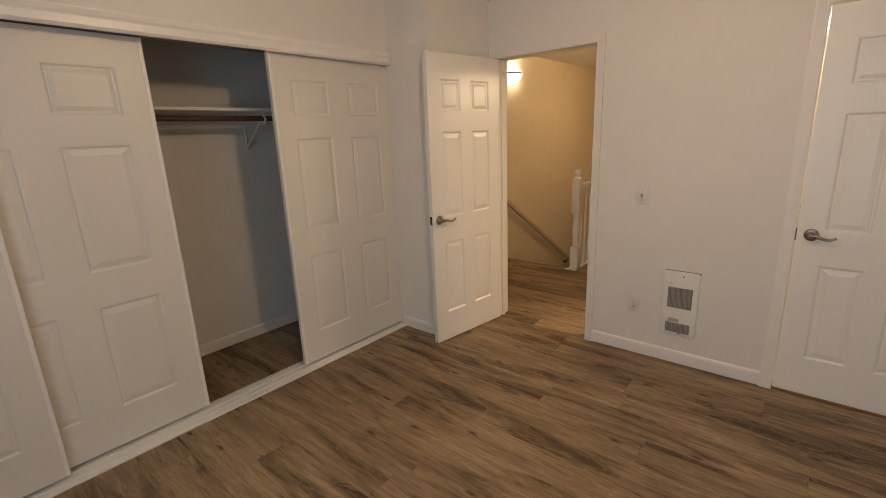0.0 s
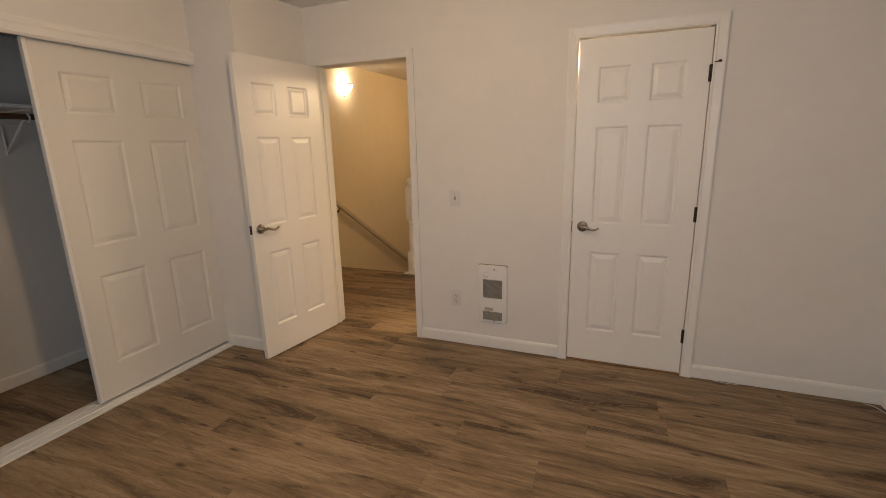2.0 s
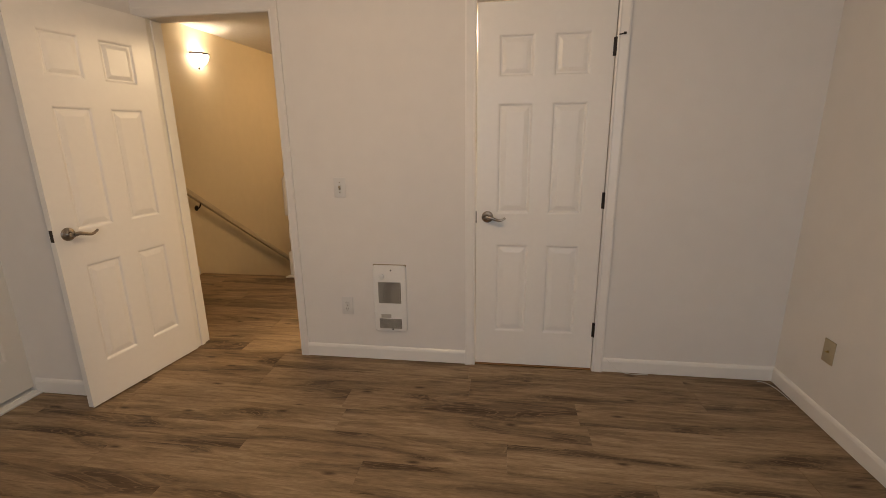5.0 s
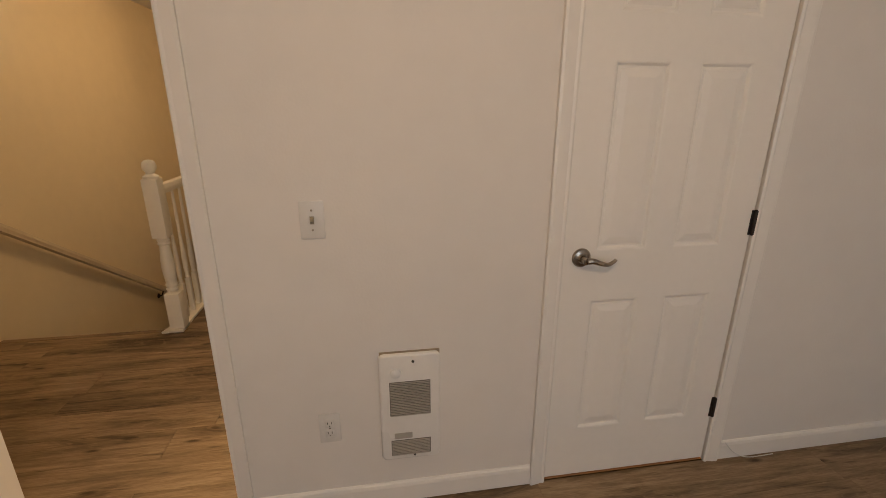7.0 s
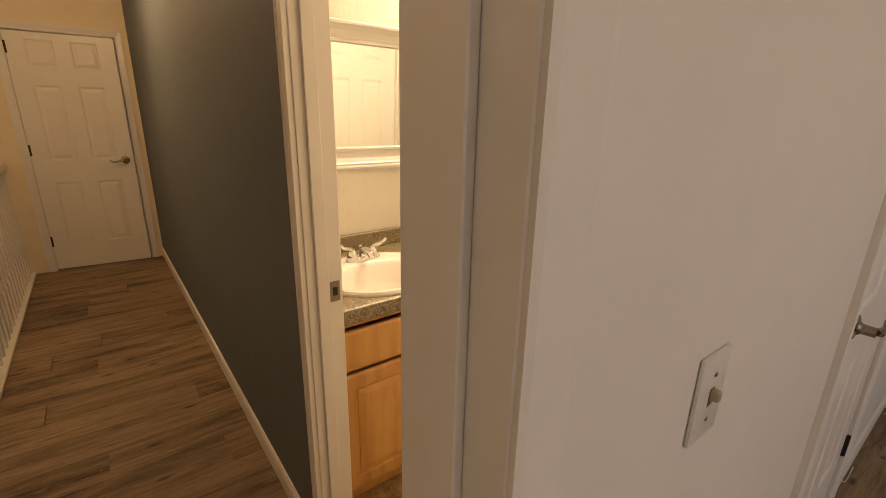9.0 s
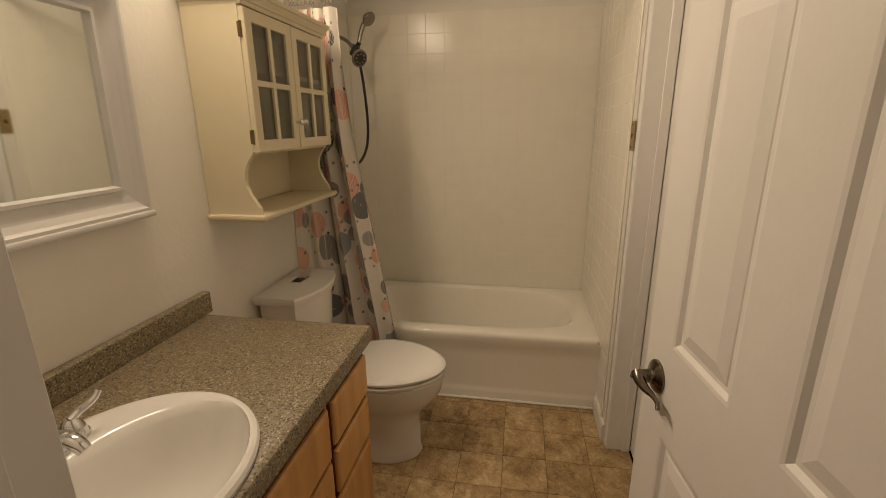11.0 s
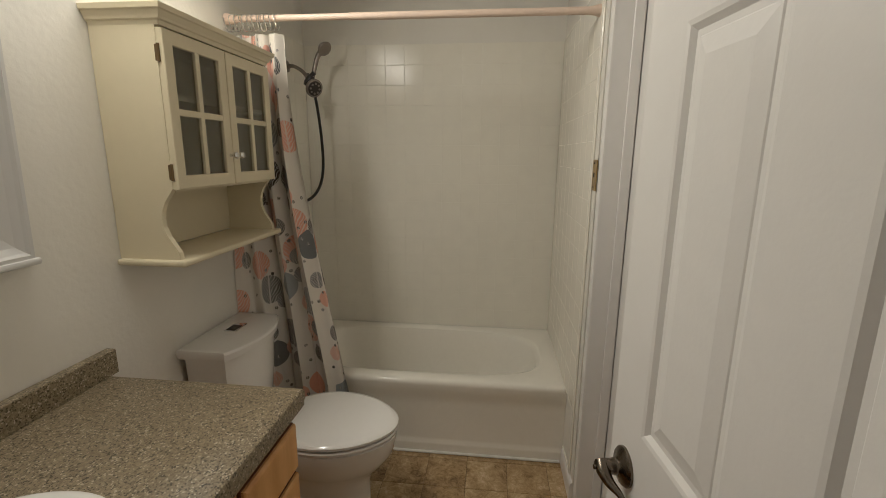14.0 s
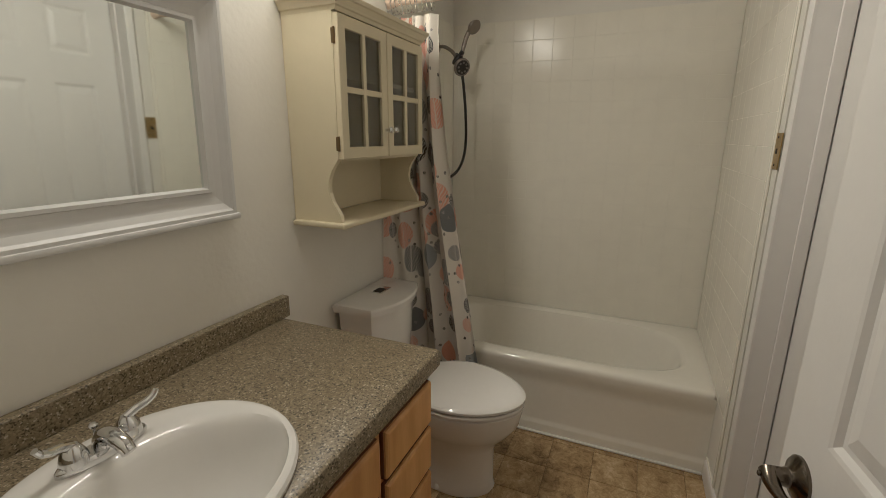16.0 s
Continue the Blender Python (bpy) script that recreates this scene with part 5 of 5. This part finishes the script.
part("tank", loft([bow(0.146, -0.145, -0.030, 0.040, 0.40), bow(0.152, -0.150, -0.026, 0.044, 0.42), bow(0.166, -0.160, -0.022, 0.050, 0.60), bow(0.172, -0.163, -0.020, 0.052, 0.731)]), CERAMIC, to, "", True)
part("tank_neck", box(-0.11, 0.11, -0.22, -0.03, 0.34, 0.41, bevel=0.02, seg=2), CERAMIC, to, "", True)
part("tank_lid", loft([bow(0.172, -0.163, -0.012, 0.052, 0.732), bow(0.188, -0.173, -0.006, 0.056, 0.737), bow(0.191, -0.176, -0.004, 0.057, 0.760), bow(0.188, -0.173, -0.006, 0.056, 0.768), bow(0.180, -0.166, -0.012, 0.053, 0.772)]), CERAMIC, to, "", True)
part("flush_button", box(-0.022, 0.060, -0.118, -0.070, 0.771, 0.776, bevel=0.002), CHROME, to, "chrome dual flush button")
part("flush_inset", box(-0.016, 0.032, -0.112, -0.076, 0.7755, 0.7772, bevel=0.0005), DARK, to)
part("supply_hose", tube(curve_points([(-0.14, -0.012, 0.16), (-0.16, -0.05, 0.17), (-0.17, -0.08, 0.27), (-0.12, -0.09, 0.40)], 6), 0.006, 8), STEEL, to, "", True)

# wall cabinet over the toilet
HINGE = shade("aged_brass", (0.16, 0.11, 0.05), 0.4, metal=0.8)
KX0, KX1, KY0 = 0.418, 0.966, 1.368
cb = thing("wall_cabinet", "cream painted wall cabinet with two glazed doors and open shelf", "cabinet", pose(KX0, BATH_N, 1.106))
kw, kd = KX1 - KX0, BATH_N - KY0
KH = 0.688
side = [(-0.002, 0.018), (-kd, 0.018), (-kd + 0.003, 0.040), (-kd + 0.014, 0.058), (-kd + 0.030, 0.082), (-kd + 0.040, 0.108), (-kd + 0.042, 0.132), (-kd + 0.038, 0.156), (-kd + 0.027, 0.180), (-kd + 0.010, 0.202), (-kd, 0.216), (-kd, KH - 0.06), (-0.002, KH - 0.06)]
for x in (0.0, kw - 0.016):
    part("side_panel", prism(side, x, x + 0.016, ALONG_X), CREAM, cb)
part("back_panel", box(0.016, kw - 0.016, -0.008, -0.002, 0.02, KH - 0.06), CREAM, cb)
part("bottom_shelf", box(-0.016, kw + 0.016, -kd - 0.022, -0.002, 0.0, 0.018, bevel=0.006, seg=3), CREAM, cb, "", True)
part("floor_board", box(0.016, kw - 0.016, -kd + 0.002, -0.008, 0.206, 0.222), CREAM, cb)
part("inner_shelf", box(0.016, kw - 0.016, -kd + 0.012, -0.008, 0.452, 0.467), CREAM, cb)
part("top_board", box(0.016, kw - 0.016, -kd + 0.002, -0.008, KH - 0.078, KH - 0.062), CREAM, cb)
for nm, sec in (("crown_base", [(0.0, 0.0), (0.003, 0.010), (0.008, 0.013), (0.010, 0.019), (0.017, 0.031), (0.022, 0.034), (0.024, 0.046), (0.0, 0.046)]),):
    ringz = []
    for u, v in sec:
        z = KH - 0.062 + v
        ringz.append([(-u, -0.002, z), (-u, -kd - u - 0.012, z), (kw + u, -kd - u - 0.012, z), (kw + u, -0.002, z)])
    part("crown", loft(ringz), CREAM, cb)
dz0, dz1 = 0.214, KH - 0.068
for s in (0, 1):
    x0 = 0.002 + s * (kw / 2)
    x1 = x0 + kw / 2 - 0.004
    fr = ((0, 0), (0, 0.016), (0.002, 0.018), (0.034, 0.018), (0.036, 0.016), (0.036, 0.0), (0, 0))
    dr = part("cabinet_door", loft([[(x0 + o, -kd - d, dz0 + o), (x1 - o, -kd - d, dz0 + o), (x1 - o, -kd - d, dz1 - o), (x0 + o, -kd - d, dz1 - o)] for o, d in fr], caps=False), CREAM, cb)
    xm, zm = (x0 + x1) / 2, (dz0 + dz1) / 2 + 0.0
    part("muntin", box(xm - 0.009, xm + 0.009, -kd - 0.017, -kd - 0.003, dz0 + 0.034, dz1 - 0.034, 0.0015), CREAM, dr)
    part("muntin", box(x0 + 0.034, x1 - 0.034, -kd - 0.0165, -kd - 0.0035, zm - 0.009, zm + 0.009, 0.0015), CREAM, dr)
    for xa, xb in ((x0 + 0.034, xm - 0.008), (xm + 0.008, x1 - 0.034)):
        for za, zb in ((dz0 + 0.034, zm - 0.008), (zm + 0.008, dz1 - 0.034)):
            part("pane", box(xa, xb, -kd - 0.009, -kd - 0.006, za, zb), FROST, dr).visible_shadow = False
    kx = x1 - 0.016 if s == 0 else x0 + 0.016
    part("knob", lathe([(0.005, 0), (0.005, 0.010), (0.010, 0.016), (0.011, 0.022), (0.007, 0.027), (0, 0.028)], 16, pose(kx, -kd - 0.018, dz0 + 0.09, 90)), CHROME, dr, "small metal knob", True)
    hx = x0 - 0.002 if s == 0 else x1 + 0.002
    for z in (dz0 + 0.045, dz1 - 0.06):
        part("hinge", merge(lathe([(0.004, -0.022), (0.004, 0.022)], 8, pose(hx, -kd - 0.004, z)), box(hx - 0.0015, hx + 0.0015, -kd - 0.002, -kd + 0.005, z - 0.020, z + 0.020)), HINGE, dr, "aged brass hinge")

# framed mirror
MX0, MX1, MZ0, MZ1 = -0.600, 0.166, 1.180, 1.724
mi = thing("wall_mirror", "wide mirror in a stepped white painted frame", "mirror", pose((MX0 + MX1) / 2, BATH_N - 0.004, MZ0, 1.6, 0, 0.7))
mw, mh = (MX1 - MX0) / 2, MZ1 - MZ0
fsec = [(0.0, 0.002), (0.0, 0.022), (0.006, 0.031), (0.014, 0.031), (0.020, 0.025), (0.034, 0.017), (0.052, 0.013), (0.064, 0.012), (0.067, 0.019), (0.075, 0.019), (0.079, 0.008), (0.081, 0.002)]
part("frame", loft([[(-mw + u, -v, u), (mw - u, -v, u), (mw - u, -v, mh - u), (-mw + u, -v, mh - u)] for u, v in fsec], caps=False), PLASTIC, mi, "stepped white frame")
part("ledge", box(-mw - 0.006, mw + 0.006, -0.036, -0.002, -0.010, 0.006, bevel=0.005, seg=2), PLASTIC, mi, "", True)
part("glass", box(-mw + 0.077, mw - 0.077, -0.006, -0.003, 0.077, mh - 0.077), MIRROR, mi, "silvered mirror glass")

# vanity light bar over the mirror
vl = thing("vanity_light", "chrome bar light with a long frosted diffuser, lit", "wall lamp", pose(0.36, BATH_N, 2.18))
part("bar", box(-0.45, 0.45, -0.05, -0.001, -0.055, 0.055, bevel=0.006, seg=2), CHROME, vl, "", True)
tilt = math.atan2(1.0, 1.0)
dif = part("diffuser", box(-0.435, 0.435, -0.008, 0.075, -0.058, 0.058, bevel=0.01, seg=3), BULB, vl, "long frosted glass diffuser", True, pose(0, BAR_Y - BATH_N + 0.012, -0.008, math.degrees(tilt)))
dif.visible_shadow = False
for x in (-0.436, 0.436):
    part("end_cap", box(x - 0.008, x + 0.008, -0.12, -0.045, -0.05, 0.05, bevel=0.004), CHROME, vl, "", True)

# shower
sw2 = thing("shower_set", "brushed nickel dual shower head with black hose", "shower", pose(1.66, ALC_N - 0.009, 1.86))
part("flange", lathe([(0.030, 0), (0.028, 0.008), (0.012, 0.012)], 20, pose(0, 0, 0.0, 90)), STEEL, sw2, "", True)
part("arm", tube(curve_points([(0, 0, 0.0), (0, -0.04, 0.0), (0, -0.085, -0.025), (-0.005, -0.115, -0.06)], 6), 0.0095, 10), STEEL, sw2, "", True)
part("diverter", merge(lathe([(0.016, -0.030), (0.021, -0.018), (0.021, 0.018), (0.014, 0.028)], 16, pose(-0.005, -0.122, -0.072, 35, 0, 0)), tube([(-0.005, -0.115, -0.065), (0.035, -0.10, -0.04)], 0.013, 10)), RUBBER, sw2, "black plastic diverter", True)
facing = look((-0.014, -0.152, -0.112), (-0.55, -0.85, -0.45))
fixed = part("fixed_head", lathe([(0.011, 0.060), (0.015, 0.044), (0.038, 0.022), (0.047, 0.008), (0.047, 0.0), (0.041, -0.004)], 28), STEEL, sw2, "", True, facing)
part("nozzle_face", lathe([(0, -0.0065), (0.036, -0.0055), (0.039, -0.003), (0, -0.003)], 24), RUBBER, fixed, "dark spray face")
for k in range(8):
    part("spray_ring", lathe([(0.0055, -0.0085), (0.0055, -0.005), (0, -0.005)], 8), STEEL, fixed, m=pose(0.025 * math.cos(k * 0.785), 0.025 * math.sin(k * 0.785), 0))
part("hand_holder", tube([(-0.003, -0.125, -0.06), (0.0, -0.150, -0.03)], 0.012, 10), RUBBER, sw2, "", True)
hsp = curve_points([(0.0, -0.135, -0.075), (0.005, -0.150, -0.01), (0.012, -0.168, 0.05), (0.016, -0.195, 0.085)], 6)
hand = part("hand_shower", tube(hsp, [0.010 + 0.004 * i / (len(hsp) - 1) for i in range(len(hsp))], 12), STEEL, sw2, "brushed nickel hand shower", True)
part("hand_face", lathe([(0.012, 0.026), (0.030, 0.016), (0.040, 0.0), (0.036, -0.006), (0, -0.008)], 22), STEEL, hand, "", True, look((0.014, -0.205, 0.085), (-0.25, -0.75, -0.40)))
part("hose", tube(curve_points([(0.0, -0.135, -0.085), (0.015, -0.150, -0.20), (0.035, -0.158, -0.36), (0.05, -0.155, -0.50), (0.045, -0.14, -0.60), (0.01, -0.11, -0.67), (-0.05, -0.07, -0.70), (-0.14, -0.04, -0.69), (-0.24, -0.022, -0.60), (-0.28, -0.02, -0.45)], 8), 0.008, 8), RUBBER, sw2, "black flexible hose", True)

# curtain rod with rings, and the bunched curtain
RX, RZ = 1.055, 1.920
rd = thing("curtain_rod", "peach plastic-covered shower curtain rod", "curtain rod", pose(RX, 0, RZ))
part("pole", tube([(0, FUR + 0.012, 0), (0, 1.06, 0)], 0.0135, 14), PEACH, rd, "", True)
part("inner_pole", tube([(0, 1.06, 0), (0, BATH_N - 0.002, 0)], 0.0118, 14), PEACH, rd, "", True)
for y, r in ((FUR + 0.001, -90), (BATH_N - 0.001, 90)):
    part("end_cap", lathe([(0.021, 0), (0.021, 0.012), (0.016, 0.03), (0.0145, 0.045)], 16, pose(0, y, 0, r)), PEACH, rd, "", True)

cu = thing("shower_curtain", "off-white shower curtain printed with peach and grey trees, drawn aside", "curtain", pose(RX, BATH_N, 0))
b = bmesh.new()
uvl = b.loops.layers.uv.new("UVMap")
NU, NV = 120, 40
CT, CB = RZ - 0.055, 0.22
grid = []
for j in range(NV + 1):
    v = j / NV
    z = CT + (CB - CT) * v
    span = 0.215 + 0.235 * v ** 1.4
    amp = 0.014 + 0.012 * math.sin(math.pi * min(1, v * 1.15)) + 0.008 * v
    row = []
    for i in range(NU + 1):
        u = i / NU
        ph = 6.28318 * (3.2 * u + 0.10 * math.sin(6 * v) + 0.35 * u * v)
        y = -0.006 - span * (u + 0.018 * math.sin(2 * ph))
        near = max(0.0, 1 - u / 0.30)
        x = (amp * math.sin(ph) + 0.006 * math.sin(2.3 * ph + 4 * v)) * (1 - 0.75 * near) + 0.03 * (v ** 2) * (u - 0.2) + 0.02 * (1 - u) - 0.115 * near * min(1.0, v * 2.5)
        row.append(b.verts.new((x, y, z)))
    grid.append(row)
for j in range(NV):
    for i in range(NU):
        f = b.faces.new((grid[j][i], grid[j][i + 1], grid[j + 1][i + 1], grid[j + 1][i]))
        for lp, (a, c) in zip(f.loops, ((i, j), (i + 1, j), (i + 1, j + 1), (i, j + 1))):
            lp[uvl].uv = (a / NU * 0.66, c / NV * 1.7)
sheet = part("cloth", b, CURTAIN, cu, "", True)
for p in sheet.data.polygons:
    p.use_smooth = True
ring_me = mesh("ring", tube([(0.024 * math.cos(a), 0.003 * math.sin(3 * a), 0.030 * math.sin(a) - 0.014) for a in [6.28318 * k / 18 for k in range(18)]], 0.0018, 6), CHROME, True)
for k in range(12):
    part("ring", ring_me, CHROME, cu, "chrome wire ring", m=pose(0, -0.012 - k * 0.0175, RZ, 0, 0, -12 + 7 * (k % 4)))

# brass plate on the south wall
bp = thing("wall_jack_plate", "aged brass telephone wall plate with screws", "wall plate", pose(0.979, FUR, 1.350, 0, 0, 180))
part("plate", box(-0.033, 0.033, -0.004, 0, -0.055, 0.055, bevel=0.0012), BRASS, bp)
part("jack", box(-0.008, 0.008, -0.0052, -0.0035, -0.008, 0.008, bevel=0.0005), DARK, bp)
for z in (-0.042, 0.042):
    part("screw", lathe([(0.004, 0), (0.003, 0.0018), (0, 0.002)], 10, pose(0, -0.004, z, 90)), BRONZE, bp)


# ---- wall tiles ----
TILE_S, TILE_TOP = 0.1085, 2.013


def tile_mesh(w, h):
    return mesh("tile", loft([[(sx * (w / 2 - o), sz * (h / 2 - o), d) for sx, sz in ((-1, -1), (1, -1), (1, 1), (-1, 1))] for o, d in ((0.0008, 0.0), (0.0007, 0.0077), (0.0010, 0.0082), (0.0024, 0.0085))]), TILE)


def tiled(name, m, length, label):
    """Tiles on a bed from 0 to length, up from the tub; m carries (along, up, out)."""
    bed = structure(name, box(0, length, TZ - 0.01, TILE_TOP, 0.0005, 0.0079), GROUT, label, "tiled wall")
    bed.matrix_world = m
    rng = random.Random(len(name))
    full, cache = tile_mesh(TILE_S, TILE_S), {}
    z = TILE_TOP
    while z > TZ + 0.004:
        h = min(TILE_S, z - TZ)
        x = 0.0
        while x < length - 0.004:
            w = min(TILE_S, length - x)
            key = (round(w, 3), round(h, 3))
            if key not in cache:
                cache[key] = full if key == (round(TILE_S, 3),) * 2 else tile_mesh(w, h)
            part("tile", cache[key], TILE, bed, m=pose(x + w / 2, z - h / 2, 0.0003, rng.uniform(-0.25, 0.25), rng.uniform(-0.25, 0.25), 0))
            x += TILE_S
        z -= TILE_S


tiled("tile_wall_east", Matrix(((0, 0, -1, EAST), (1, 0, 0, FUR + 0.0088), (0, 1, 0, 0), (0, 0, 0, 1))), ALC_N - FUR - 0.0185, "glossy white square tiles above the tub")
tiled("tile_wall_south", Matrix(((1, 0, 0, 1.022), (0, 0, 1, FUR), (0, 1, 0, 0), (0, 0, 0, 1))), EAST - 1.022 - 0.0088, "glossy white square tiles beside the tub")
tiled("tile_wall_north", Matrix(((1, 0, 0, 1.10), (0, 0, -1, ALC_N), (0, 1, 0, 0), (0, 0, 0, 1))), EAST - 1.10 - 0.0088, "glossy white square tiles behind the shower head")
for o, x0, x1, y0, y1 in (("south", 1.004, 1.022, FUR, FUR + 0.008), ("south_low", 1.022, 1.19, FUR, FUR + 0.0075)):
    z0, z1 = (0.09, TILE_TOP) if o == "south" else (0.0905, 0.0985)
    structure("trim_tile_edge", box(x0, x1, y0, y1, z0, z1, bevel=0.003), TILE, "white bullnose tile edge", "tile edge")

# ---- floor pieces ----
PLANK_W, PLANK_L = 0.182, 1.22
plank_meshes = {}


def plank(length, width):
    key = (round(length, 2), round(width, 3))
    if key not in plank_meshes:
        x, y, e = key[0] / 2, key[1] / 2, 0.0004
        plank_meshes[key] = mesh("plank", loft([[(sx * (x - o), sy * (y - o), z) for sx, sy in ((-1, -1), (1, -1), (1, 1), (-1, 1))] for o, z in ((0.0002, -0.008), (0.0002, -0.0016), (e + 0.0002, 0.0))]), LAMINATE)
    return plank_meshes[key]


def boards(floor, x0, x1, y0, y1, phase, whole_first=True):
    rng = random.Random(phase)
    rows = math.ceil((y1 - y0) / PLANK_W - 0.001)
    for k in range(rows):
        y, top = (y0 + k * PLANK_W, min(y0 + (k + 1) * PLANK_W, y1)) if whole_first else (max(y1 - (k + 1) * PLANK_W, y0), y1 - k * PLANK_W)
        w = top - y
        x = x0 - rng.choice((0.12, 0.37, 0.61, 0.80, 1.02)) - rng.random() * 0.08
        while x < x1 - 0.01:
            a, b = max(x, x0), min(x + PLANK_L, x1)
            if b - a > 0.03:
                part("plank", plank(b - a, w), LAMINATE, floor, m=pose((a + b) / 2, y + w / 2, 0))
            x += PLANK_L


boards(bpy.data.objects["floor"], CLOSET_BACK, EAST, SOUTH, 0.0, 3, whole_first=False)
boards(bpy.data.objects["floor_hall"], HALL_W, HALL_E, 0.0, NOSE - 0.036, 5)
boards(bpy.data.objects["floor_hall"], RAIL_X + 0.04, HALL_E, NOSE - 0.036, HALL_N + 0.9, 8)

SQ = 0.183
bath = bpy.data.objects["floor_bath"]
sq_meshes = {}
y = NT - 0.09
while y < ALC_N - 0.01:
    h = min(SQ, ALC_N - y)
    x = TX0 - SQ * 10 - 0.03
    while x < TX0:
        a, c = max(x, BATH_W - 0.1), min(x + SQ, TX0 + 0.005)
        if c - a > 0.02:
            key = (round(c - a, 3), round(h, 3))
            if key not in sq_meshes:
                sq_meshes[key] = mesh("vinyl_square", loft([[(sx * (key[0] / 2 - o), sy * (key[1] / 2 - o), z) for sx, sy in ((-1, -1), (1, -1), (1, 1), (-1, 1))] for o, z in ((0.0010, -0.003), (0.0012, -0.001), (0.0034, 0.0))]), VINYL)
            part("vinyl_square", sq_meshes[key], VINYL, bath, m=pose((a + c) / 2, y + h / 2, 0))
        x += SQ
    y += SQ
